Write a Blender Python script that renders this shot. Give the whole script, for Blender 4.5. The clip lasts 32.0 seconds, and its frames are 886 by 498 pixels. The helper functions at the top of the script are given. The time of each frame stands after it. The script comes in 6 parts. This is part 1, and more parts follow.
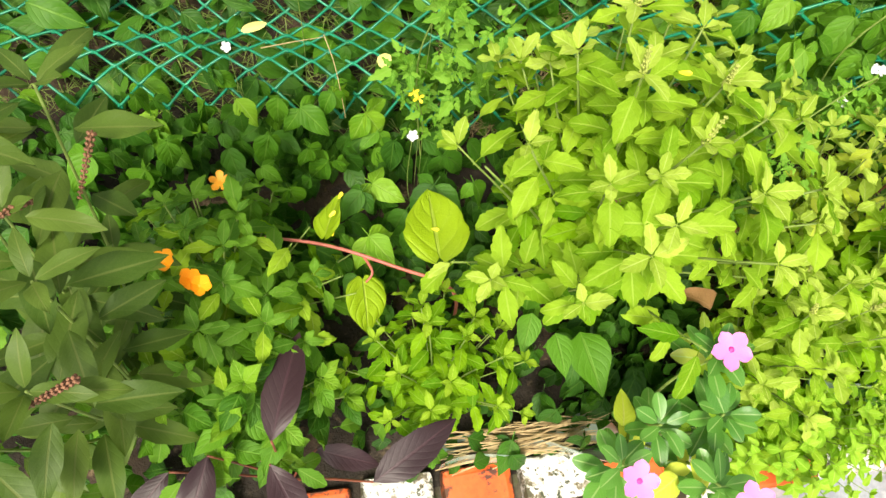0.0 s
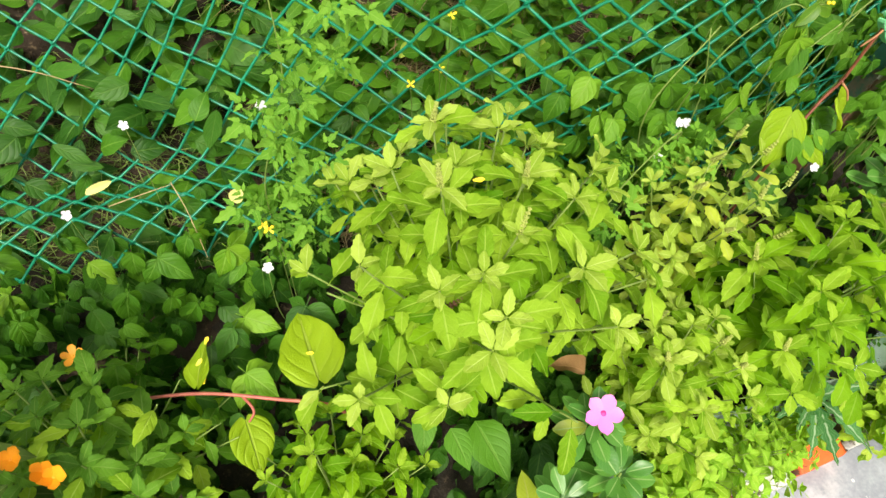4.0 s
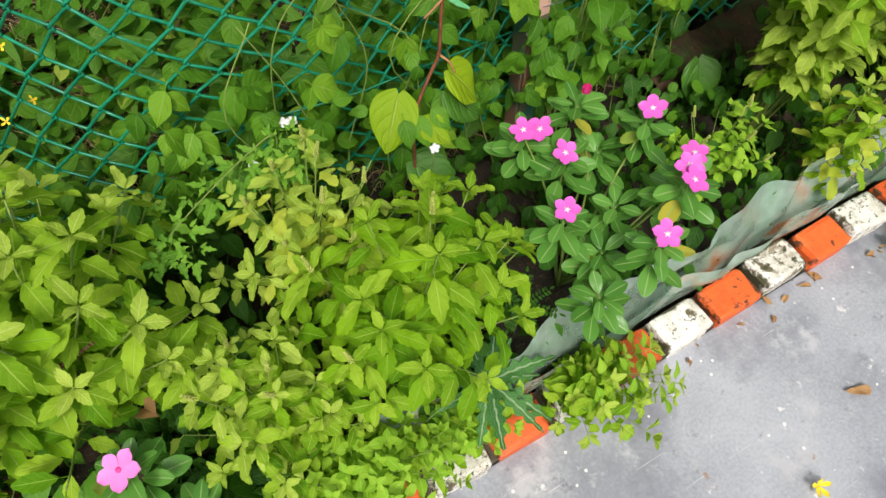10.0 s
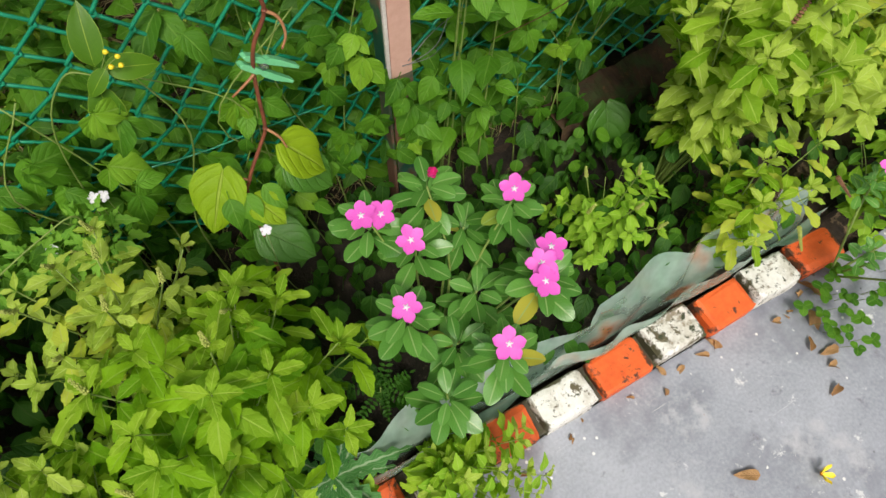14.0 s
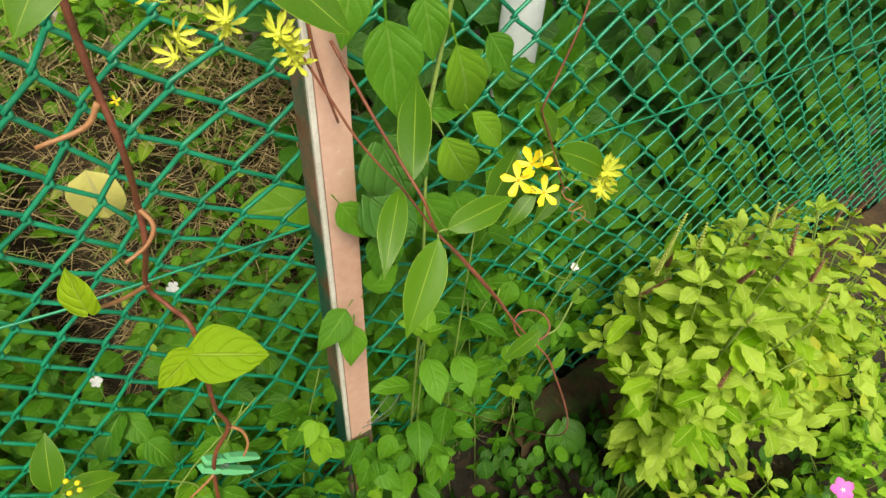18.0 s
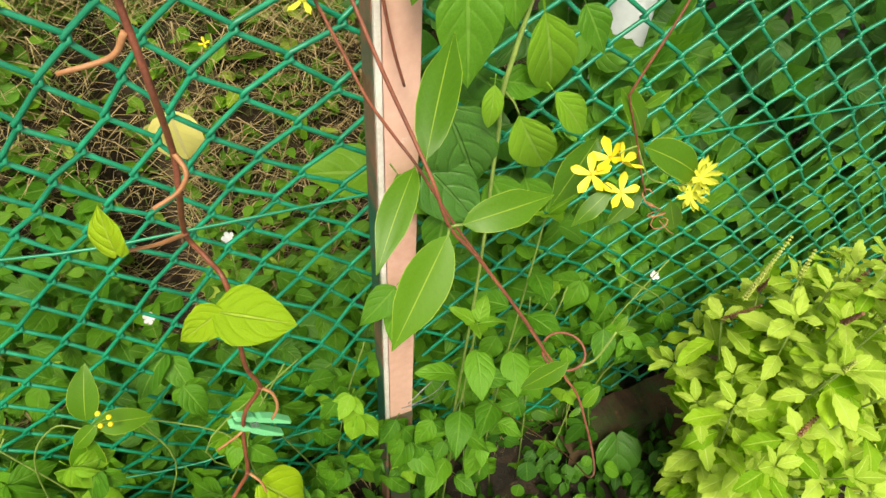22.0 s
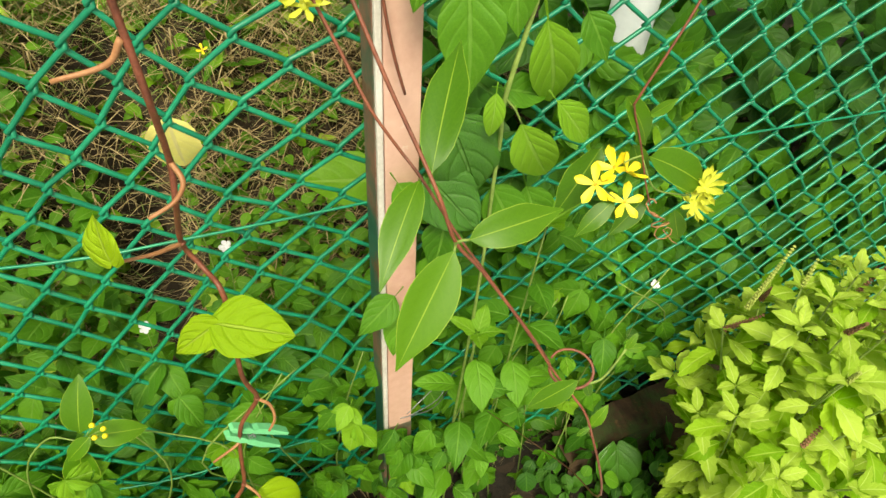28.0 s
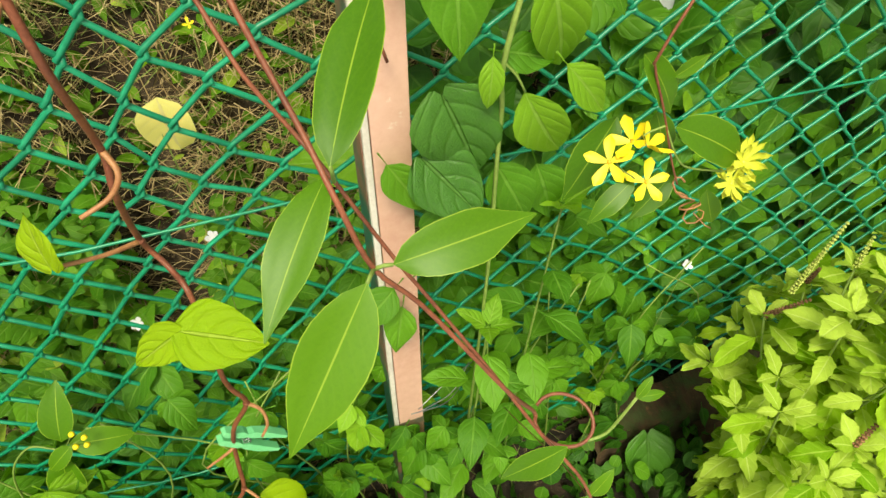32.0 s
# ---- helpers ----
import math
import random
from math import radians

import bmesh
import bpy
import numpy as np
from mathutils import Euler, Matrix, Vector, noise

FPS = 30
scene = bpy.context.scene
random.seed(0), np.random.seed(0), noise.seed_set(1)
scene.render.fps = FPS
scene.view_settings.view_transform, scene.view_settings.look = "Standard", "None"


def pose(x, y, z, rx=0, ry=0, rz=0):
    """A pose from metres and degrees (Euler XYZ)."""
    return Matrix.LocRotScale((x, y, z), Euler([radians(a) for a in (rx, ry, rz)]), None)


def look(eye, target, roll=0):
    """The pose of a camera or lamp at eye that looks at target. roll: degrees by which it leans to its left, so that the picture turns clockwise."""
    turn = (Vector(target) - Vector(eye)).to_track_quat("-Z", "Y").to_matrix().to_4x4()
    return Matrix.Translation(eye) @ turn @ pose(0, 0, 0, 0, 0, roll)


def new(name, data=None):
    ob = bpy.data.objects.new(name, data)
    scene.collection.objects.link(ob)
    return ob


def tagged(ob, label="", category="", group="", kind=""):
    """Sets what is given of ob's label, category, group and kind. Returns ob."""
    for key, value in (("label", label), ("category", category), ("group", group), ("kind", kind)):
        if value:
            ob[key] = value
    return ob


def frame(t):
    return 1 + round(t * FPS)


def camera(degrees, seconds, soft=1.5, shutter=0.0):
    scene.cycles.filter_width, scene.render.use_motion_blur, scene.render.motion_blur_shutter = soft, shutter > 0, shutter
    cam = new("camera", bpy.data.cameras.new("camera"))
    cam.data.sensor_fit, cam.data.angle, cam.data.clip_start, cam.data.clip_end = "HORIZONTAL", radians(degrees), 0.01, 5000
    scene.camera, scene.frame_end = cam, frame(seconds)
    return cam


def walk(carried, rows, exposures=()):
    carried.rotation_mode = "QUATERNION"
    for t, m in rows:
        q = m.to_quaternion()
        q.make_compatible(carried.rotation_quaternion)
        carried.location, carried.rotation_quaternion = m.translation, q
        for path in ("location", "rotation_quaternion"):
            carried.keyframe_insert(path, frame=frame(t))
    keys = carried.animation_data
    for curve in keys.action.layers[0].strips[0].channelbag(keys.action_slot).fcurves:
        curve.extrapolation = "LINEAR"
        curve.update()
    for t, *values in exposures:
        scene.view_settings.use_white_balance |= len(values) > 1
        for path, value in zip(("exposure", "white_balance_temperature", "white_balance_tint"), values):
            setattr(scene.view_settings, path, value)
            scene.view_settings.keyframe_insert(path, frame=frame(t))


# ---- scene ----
# camera and its walk
cam = camera(70.3, 32.0)
METRES, EYE, TILT, LEAN, TURN = 1.691, 1.053, -65.52, -5.26, -9.27
X0, Y0 = 0.0, 0.032
ROWS = [
    (0.0, 0.0, 0.0, 0.0, 0.0, 0.0, -0.0),
    (0.5, 0.0254, -0.0019, 0.0054, -1.7, 2.01, 3.21),
    (1.0, 0.0393, -0.0032, 0.0153, -3.3, 2.75, 6.27),
    (1.5, 0.0487, -0.0078, 0.0207, -4.39, 4.31, 9.04),
    (2.0, 0.0515, -0.0136, 0.0271, -5.56, 5.99, 11.08),
    (2.5, 0.0516, -0.0165, 0.0259, -6.3, 6.07, 11.67),
    (3.0, 0.0523, -0.016, 0.0188, -6.25, 6.72, 11.89),
    (3.5, 0.0546, -0.0138, 0.0171, -5.53, 6.69, 12.3),
    (5.5, 0.0523, -0.014, 0.021, -5.57, 6.19, 12.12),
    (6.0, 0.0742, -0.0165, 0.0193, -5.1, 6.15, 13.08),
    (6.5, 0.1236, -0.0194, 0.0053, -4.4, 6.36, 12.1),
    (7.0, 0.1373, -0.0344, -0.0058, -9.93, 6.17, 21.71),
    (7.5, 0.1561, -0.0337, -0.0142, -10.3, 5.72, 26.73),
    (8.0, 0.2334, -0.029, -0.0235, -5.49, 5.91, 17.2),
    (8.5, 0.2822, -0.033, -0.028, -1.1, 7.01, 15.52),
    (9.0, 0.3263, -0.0381, -0.0442, -2.0, 7.48, 16.97),
    (9.5, 0.3491, -0.0389, -0.0482, -3.72, 6.94, 19.1),
    (10.0, 0.3875, -0.0183, -0.0291, -5.36, 3.14, 20.96),
    (10.5, 0.4427, -0.0016, 0.0053, -10.95, -0.64, 29.38),
    (11.0, 0.4771, 0.0099, 0.0157, -11.31, -1.21, 29.51),
    (11.5, 0.5343, 0.0097, 0.0122, -5.89, 1.12, 20.0),
    (12.0, 0.5479, 0.0124, 0.0176, -5.2, 1.49, 19.68),
    (12.5, 0.5411, 0.018, 0.0211, -5.95, 0.21, 19.7),
    (13.0, 0.5389, 0.0173, 0.022, -6.79, -0.2, 19.94),
    (13.5, 0.5393, 0.018, 0.0225, -6.75, -0.09, 19.5),
    (15.5, 0.5455, 0.0175, 0.0294, -8.11, -0.26, 22.19),
    (16.0, 0.5764, -0.0019, 0.0258, -10.22, 5.91, 24.69),
    (16.5, 0.5941, -0.0207, 0.0336, -3.37, 10.76, 15.9),
    (17.0, 0.567, -0.026, 0.0778, -8.16, 14.37, 20.26),
    (17.5, 0.5626, -0.041, 0.1026, -9.62, 19.2, 21.89),
    (18.0, 0.5733, -0.0258, 0.1162, -9.85, 19.79, 22.17),
    (18.5, 0.5981, -0.0124, 0.1249, -6.02, 19.95, 14.11),
    (19.0, 0.6079, -0.0168, 0.1258, -2.88, 20.47, 16.1),
    (19.5, 0.5936, -0.0187, 0.1199, -4.23, 20.21, 13.19),
    (20.0, 0.589, -0.0171, 0.1212, -4.82, 21.6, 12.22),
    (20.5, 0.5906, 0.0039, 0.1252, -5.97, 21.12, 11.17),
    (21.0, 0.5972, 0.001, 0.1282, -5.4, 19.79, 12.02),
    (21.5, 0.5981, 0.0013, 0.127, -4.73, 19.51, 11.82),
    (22.0, 0.5974, -0.0017, 0.125, -4.95, 19.2, 11.88),
    (22.5, 0.5975, -0.0012, 0.1249, -5.19, 19.34, 12.06),
    (23.0, 0.5966, -0.0009, 0.1253, -5.38, 19.51, 11.89),
    (23.5, 0.5965, -0.0009, 0.1261, -5.59, 19.77, 11.76),
    (24.0, 0.5959, -0.0005, 0.1262, -5.75, 20.1, 11.7),
    (24.5, 0.5958, 0.0002, 0.1279, -5.76, 20.03, 11.88),
    (25.0, 0.5961, 0.0011, 0.1278, -5.75, 19.95, 11.99),
    (25.5, 0.5961, 0.0007, 0.1278, -5.72, 19.87, 11.92),
    (27.5, 0.5975, 0.003, 0.1305, -4.76, 20.03, 11.56),
    (28.0, 0.5968, 0.002, 0.1286, -5.2, 19.7, 11.88),
    (28.5, 0.5967, 0.002, 0.1283, -4.88, 19.55, 11.88),
    (29.0, 0.5976, 0.0081, 0.1302, -5.01, 19.42, 11.93),
    (29.5, 0.5987, 0.023, 0.1391, -5.54, 18.72, 12.19),
    (30.0, 0.6006, 0.0289, 0.144, -5.05, 17.18, 12.2),
    (30.5, 0.5999, 0.0178, 0.1383, -5.21, 18.03, 12.02),
    (31.0, 0.6051, 0.0163, 0.1368, -5.28, 18.78, 13.15),
    (31.5, 0.6159, 0.0246, 0.1404, -2.88, 18.91, 12.71),
    (32.0, 0.6195, 0.0353, 0.145, -2.08, 17.99, 12.16),
]
START = pose(X0, Y0, EYE, TILT, LEAN, TURN)
EXPOSURES = [(0.0, 0.80, 7150, 10), (2.0, 0.68, 7000, 10), (3.0, 0.64, 6900, 10), (7.0, 0.52, 6900, 9), (8.0, 0.44, 6800, 9), (9.0, 0.37, 6750, 10), (11.0, -0.10, 6600, 12), (16.0, -0.10, 6700, 10), (17.0, -0.06, 7550, 1), (18.0, 0.19, 7400, 0), (20.0, 0.46, 7750, -4), (21.0, 0.53, 7600, 0), (22.5, 0.54, 7400, 4), (25.5, 0.54, 7500, 2), (28.0, 0.53, 7700, -2), (32.0, 0.53, 7850, -4)]
walk(cam, [(t, START @ pose(METRES * x, METRES * y, METRES * z, 90 + pitch, roll, yaw)) for t, x, y, z, yaw, pitch, roll in ROWS], EXPOSURES)

# world, sun
world = bpy.data.worlds.new("overcast_sky")
scene.world = world
world.use_nodes = True
wn = world.node_tree.nodes
sky = wn.new("ShaderNodeTexSky")
sky.sky_type, sky.sun_disc = "NISHITA", False
sky.sun_elevation, sky.sun_rotation = radians(58), radians(200)
sky.air_density, sky.dust_density = 1.0, 4.0
soft_sky = wn.new("ShaderNodeHueSaturation")
soft_sky.inputs["Saturation"].default_value = 0.25
world.node_tree.links.new(sky.outputs[0], soft_sky.inputs["Color"])
world.node_tree.links.new(soft_sky.outputs[0], wn["Background"].inputs[0])
wn["Background"].inputs[1].default_value = 0.115
sun = new("sun", bpy.data.lights.new("sun", "SUN"))
sun.data.energy, sun.data.angle, sun.data.color = 2.9, radians(20), (1.0, 0.95, 0.84)
sun.matrix_world = look((-0.9, -2.2, 4.4), (0.6, 0.4, 0.0))


# materials
def mat(name):
    m = bpy.data.materials.new(name)
    m.use_nodes = True
    nt = m.node_tree
    return m, nt.nodes, nt.links, nt.nodes["Principled BSDF"]


def noise_node(n, l, coord, scale, detail=4.0, rough=0.6):
    t = n.new("ShaderNodeTexNoise")
    t.inputs["Scale"].default_value, t.inputs["Detail"].default_value, t.inputs["Roughness"].default_value = scale, detail, rough
    l.new(coord, t.inputs["Vector"])
    return t.outputs["Fac"]


def ramp(n, l, fac, stops):
    r = n.new("ShaderNodeValToRGB")
    while len(r.color_ramp.elements) < len(stops):
        r.color_ramp.elements.new(0.5)
    for e, (p, c) in zip(r.color_ramp.elements, stops):
        e.position, e.color = p, (*c, 1.0)
    l.new(fac, r.inputs[0])
    return r.outputs[0]


def mix(n, l, fac, a, b, kind="MIX"):
    x = n.new("ShaderNodeMix")
    x.data_type, x.blend_type = "RGBA", kind
    for sock, v in ((x.inputs["Factor"], fac), (x.inputs["A"], a), (x.inputs["B"], b)):
        if isinstance(v, (int, float)):
            sock.default_value = v
        elif isinstance(v, tuple):
            sock.default_value = (*v, 1.0)
        else:
            l.new(v, sock)
    return x.outputs["Result"]


def math_node(n, l, op, a, b=0.0, c=0.0):
    x = n.new("ShaderNodeMath")
    x.operation = op
    for sock, v in zip(x.inputs, (a, b, c)):
        if isinstance(v, (int, float)):
            sock.default_value = v
        else:
            l.new(v, sock)
    return x.outputs[0]


def bump(n, l, p, height, strength=0.3, dist=0.002):
    b = n.new("ShaderNodeBump")
    b.inputs["Strength"].default_value, b.inputs["Distance"].default_value = strength, dist
    l.new(height, b.inputs["Height"])
    l.new(b.outputs[0], p.inputs["Normal"])


def surface(name, dark, light, scale=30.0, rough=0.7, relief=0.3, dist=0.002, fine=None, spots=None, metal=0.0, vary=0.0):
    """A weathered surface: two colours mixed by broad and fine noise, with relief; spots: (colour, scale, from, to)."""
    m, n, l, p = mat(name)
    shift = n.new("ShaderNodeVectorMath")
    l.new(n.new("ShaderNodeTexCoord").outputs["Object"], shift.inputs[0])
    l.new(math_node(n, l, "MULTIPLY", n.new("ShaderNodeObjectInfo").outputs["Random"], 37.0), shift.inputs[1])
    co = shift.outputs[0]
    broad = noise_node(n, l, co, scale, 5.0)
    grain = noise_node(n, l, co, fine or scale * 9.0, 3.0)
    f = math_node(n, l, "ADD", math_node(n, l, "MULTIPLY", broad, 0.65), math_node(n, l, "MULTIPLY", grain, 0.35))
    col = ramp(n, l, f, [(0.36, dark), (0.64, light)])
    for c, s, a, b, *stretch in spots or ():
        at = co
        if stretch:
            turn = n.new("ShaderNodeMapping")
            turn.inputs["Scale"].default_value, turn.inputs["Rotation"].default_value = stretch[0], (0, 0, stretch[1])
            l.new(co, turn.inputs[0])
            at = turn.outputs[0]
        if s < 0:
            cells = n.new("ShaderNodeTexVoronoi")
            cells.inputs["Scale"].default_value = -s
            l.new(at, cells.inputs["Vector"])
            far_off = math_node(n, l, "GREATER_THAN", noise_node(n, l, co, -s * 0.37, 2.0), 0.52)
            field = math_node(n, l, "MULTIPLY", math_node(n, l, "SUBTRACT", 1.0, cells.outputs["Distance"]), far_off)
        else:
            field = noise_node(n, l, at, s, 6.0, 0.7)
        if vary:
            own = math_node(n, l, "SUBTRACT", n.new("ShaderNodeObjectInfo").outputs["Random"], 0.45)
            field = math_node(n, l, "ADD", field, math_node(n, l, "MULTIPLY", own, vary))
        mask = ramp(n, l, field, [(a, (0, 0, 0)), (b, (1, 1, 1))])
        col = mix(n, l, mask, col, c)
    l.new(col, p.inputs["Base Color"])
    p.inputs["Roughness"].default_value, p.inputs["Metallic"].default_value = rough, metal
    bump(n, l, p, f, relief, dist)
    return m


def leaf_mat(name, deep, bright, rib, veins=9.0, rough=0.45, glow=0.35, relief=0.35, yellow=0.0, rib_width=0.05, gloss=0.4, vein_show=0.2, palm=False, rim=0.0, arc=0.0, quilt=0.06, depth=0.0012):
    """A leaf: colour varied leaf by leaf and within it, paler midrib and side veins, some light passing through."""
    m, n, l, p = mat(name)
    uv = n.new("ShaderNodeUVMap").outputs[0]
    sep = n.new("ShaderNodeSeparateXYZ")
    l.new(uv, sep.inputs[0])
    info = n.new("ShaderNodeObjectInfo")
    geo = n.new("ShaderNodeNewGeometry")
    rnd = math_node(n, l, "FRACT", math_node(n, l, "ADD", info.outputs["Random"], geo.outputs["Random Per Island"]))
    across = math_node(n, l, "ABSOLUTE", math_node(n, l, "SUBTRACT", sep.outputs[0], 0.5))
    sweep = math_node(n, l, "ADD", math_node(n, l, "MULTIPLY", across, 0.55), math_node(n, l, "MULTIPLY", math_node(n, l, "MULTIPLY", across, across), arc))
    swell = math_node(n, l, "SINE", math_node(n, l, "MULTIPLY", math_node(n, l, "SUBTRACT", sep.outputs[1], sweep), veins * 6.283))
    side = math_node(n, l, "POWER", math_node(n, l, "MULTIPLY_ADD", swell, 0.5, 0.5), 8.0)
    if palm:
        for place in (0.17, 0.33):
            line = math_node(n, l, "ABSOLUTE", math_node(n, l, "SUBTRACT", across, place))
            side = math_node(n, l, "MAXIMUM", math_node(n, l, "MULTIPLY", side, 0.6), ramp(n, l, line, [(0.008, (1, 1, 1)), (0.026, (0, 0, 0))]))
    co = n.new("ShaderNodeTexCoord").outputs["Object"]
    blotch = noise_node(n, l, co, 45.0, 4.0)
    f = math_node(n, l, "ADD", math_node(n, l, "MULTIPLY", rnd, 0.6), math_node(n, l, "MULTIPLY", blotch, 0.5))
    col = ramp(n, l, f, [(0.15, deep), (0.85, bright)])
    if yellow > 0:
        old = ramp(n, l, rnd, [(1.0 - yellow - 0.02, (0, 0, 0)), (1.0 - yellow, (1, 1, 1))])
        col = mix(n, l, old, col, (0.50, 0.47, 0.06))
    ribm = ramp(n, l, across, [(rib_width * 0.5, (1, 1, 1)), (rib_width, (0, 0, 0))])
    col = mix(n, l, math_node(n, l, "MULTIPLY", side, vein_show), col, rib)
    col = mix(n, l, math_node(n, l, "MULTIPLY", ribm, 0.75), col, rib)
    if rim:
        col = mix(n, l, math_node(n, l, "MULTIPLY", ramp(n, l, across, [(0.478, (0, 0, 0)), (0.49, (1, 1, 1))]), rim), col, rib)
    l.new(col, p.inputs["Base Color"])
    p.inputs["Roughness"].default_value = rough
    p.inputs["Specular IOR Level"].default_value = gloss
    hgt = math_node(n, l, "ADD", math_node(n, l, "MULTIPLY", side, -0.35), math_node(n, l, "MULTIPLY", ribm, -1.0))
    hgt = math_node(n, l, "ADD", hgt, math_node(n, l, "MULTIPLY", swell, -quilt))
    hgt = math_node(n, l, "ADD", hgt, math_node(n, l, "MULTIPLY", blotch, 0.5))
    bump(n, l, p, hgt, relief, depth)
    tr = n.new("ShaderNodeBsdfTranslucent")
    l.new(mix(n, l, 1.0, col, (1.0, 1.0, 0.55), "MULTIPLY"), tr.inputs[0])
    sh = n.new("ShaderNodeMixShader")
    sh.inputs[0].default_value = glow
    l.new(p.outputs[0], sh.inputs[1])
    l.new(tr.outputs[0], sh.inputs[2])
    l.new(sh.outputs[0], n["Material Output"].inputs[0])
    return m


M_BASIL = leaf_mat("basil_leaf_green", (0.12, 0.29, 0.006), (0.36, 0.56, 0.040), (0.42, 0.59, 0.10), 5.0, 0.62, 0.38, 0.5, 0.0, gloss=0.12, vein_show=0.12, quilt=0.10, depth=0.0014)
M_BASIL_PALE = leaf_mat("basil_leaf_pale", (0.24, 0.40, 0.026), (0.50, 0.66, 0.105), (0.56, 0.69, 0.20), 5.0, 0.62, 0.38, 0.5, 0.0, gloss=0.12, vein_show=0.12, quilt=0.10, depth=0.0014)
M_LANTANA = leaf_mat("toothed_leaf_green", (0.05, 0.17, 0.010), (0.15, 0.34, 0.022), (0.19, 0.35, 0.06), 8.0, 0.6, 0.35, 0.4, gloss=0.25)
M_FINE = leaf_mat("fine_leaf_pale_green", (0.20, 0.44, 0.02), (0.36, 0.60, 0.05), (0.42, 0.60, 0.12), 6.0, 0.6, 0.35, 0.2, gloss=0.2)
M_BASIL_OLD = leaf_mat("basil_leaf_yellowing", (0.36, 0.48, 0.03), (0.60, 0.68, 0.09), (0.48, 0.53, 0.14), 8.0, 0.6, 0.35, 0.4, 0.02, gloss=0.2)
M_CREEPER = leaf_mat("creeper_leaf_green", (0.036, 0.15, 0.007), (0.130, 0.33, 0.020), (0.17, 0.36, 0.05), 5.0, 0.52, 0.34, 0.5, gloss=0.28, vein_show=0.20, rib_width=0.045, arc=0.5, quilt=0.13, depth=0.0018)
M_CREEPER_PALE = leaf_mat("creeper_leaf_young", (0.10, 0.28, 0.011), (0.24, 0.46, 0.03), (0.28, 0.48, 0.08), 5.0, 0.5, 0.34, 0.5, gloss=0.28, vein_show=0.20, rib_width=0.045, arc=0.5, quilt=0.13, depth=0.0018)
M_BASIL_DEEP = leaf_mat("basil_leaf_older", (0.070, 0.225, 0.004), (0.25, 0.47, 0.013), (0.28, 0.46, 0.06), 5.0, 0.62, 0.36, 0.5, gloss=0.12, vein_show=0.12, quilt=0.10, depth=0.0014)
# Darker twin of the creeper leaf: shade among the plants put into its colour.
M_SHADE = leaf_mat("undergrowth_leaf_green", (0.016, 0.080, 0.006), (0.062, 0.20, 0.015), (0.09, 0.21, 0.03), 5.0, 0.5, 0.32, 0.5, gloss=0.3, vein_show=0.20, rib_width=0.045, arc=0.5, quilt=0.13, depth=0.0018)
M_HEART = leaf_mat("spinach_leaf_lime", (0.25, 0.43, 0.008), (0.36, 0.54, 0.018), (0.43, 0.58, 0.08), 4.0, 0.46, 0.35, 0.8, gloss=0.3, vein_show=0.10, quilt=0.08, arc=0.9, rib_width=0.035, depth=0.0028)
M_HEART_DARK = leaf_mat("betel_leaf_dark", (0.045, 0.17, 0.018), (0.09, 0.25, 0.030), (0.11, 0.26, 0.05), 4.0, 0.22, 0.28, 0.8, depth=0.003, quilt=0.07, arc=0.9, rib_width=0.035, gloss=0.6, vein_show=0.14)
M_PERI = leaf_mat("periwinkle_leaf", (0.055, 0.20, 0.024), (0.14, 0.36, 0.06), (0.34, 0.50, 0.19), 9.0, 0.28, 0.26, 0.15, 0.02, 0.05, 0.5, 0.08)
M_VINE = leaf_mat("shower_vine_leaf", (0.050, 0.148, 0.004), (0.098, 0.232, 0.007), (0.32, 0.45, 0.05), 9.0, 0.44, 0.26, 0.03, 0.0, 0.018, 0.36, 0.02, rim=0.85, quilt=0.008)
M_FEATHER = leaf_mat("balloon_vine_leaf", (0.10, 0.30, 0.022), (0.22, 0.46, 0.045), (0.26, 0.46, 0.08), 4.0, 0.6, 0.38, 0.3, gloss=0.2)
M_PURPLE = leaf_mat("purple_leaf", (0.018, 0.009, 0.012), (0.045, 0.020, 0.026), (0.06, 0.026, 0.035), 9.0, 0.45, 0.1, 0.25, vein_show=0.06)
M_BROAD = leaf_mat("broad_weed_leaf", (0.05, 0.18, 0.009), (0.11, 0.30, 0.018), (0.17, 0.36, 0.05), 6.0, 0.5, 0.34, 0.5, gloss=0.28, vein_show=0.12, arc=0.5, quilt=0.07, depth=0.0014)
M_PAPERY = leaf_mat("papery_yellow_leaf", (0.74, 0.66, 0.16), (0.88, 0.80, 0.30), (0.70, 0.62, 0.3), 6.0, 0.6, 0.2, 0.4, gloss=0.2)
M_TALL = leaf_mat("tall_weed_leaf", (0.048, 0.105, 0.012), (0.115, 0.19, 0.028), (0.15, 0.20, 0.05), 7.0, 0.5, 0.3, 0.2, gloss=0.3, vein_show=0.05)
M_THISTLE = leaf_mat("thistle_leaf", (0.030, 0.14, 0.030), (0.070, 0.22, 0.050), (0.36, 0.48, 0.30), 9.0, 0.6, 0.2, 0.4, 0.0, 0.09, 0.2)
M_DRY = leaf_mat("dry_leaf_brown", (0.24, 0.12, 0.045), (0.52, 0.31, 0.14), (0.36, 0.2, 0.09), 7.0, 0.7, 0.15, 0.6)
M_STRAW = surface("dry_grass_straw", (0.27, 0.18, 0.075), (0.60, 0.47, 0.25), 20.0, 0.8, 0.1)
M_STEM = surface("green_stem", (0.14, 0.22, 0.04), (0.26, 0.36, 0.08), 60.0, 0.6, 0.2)
M_REDSTEM = surface("red_brown_stem", (0.13, 0.035, 0.02), (0.28, 0.085, 0.045), 60.0, 0.5, 0.3)
M_ORANGESTEM = surface("orange_brown_stem", (0.30, 0.12, 0.05), (0.45, 0.22, 0.10), 60.0, 0.5, 0.3)
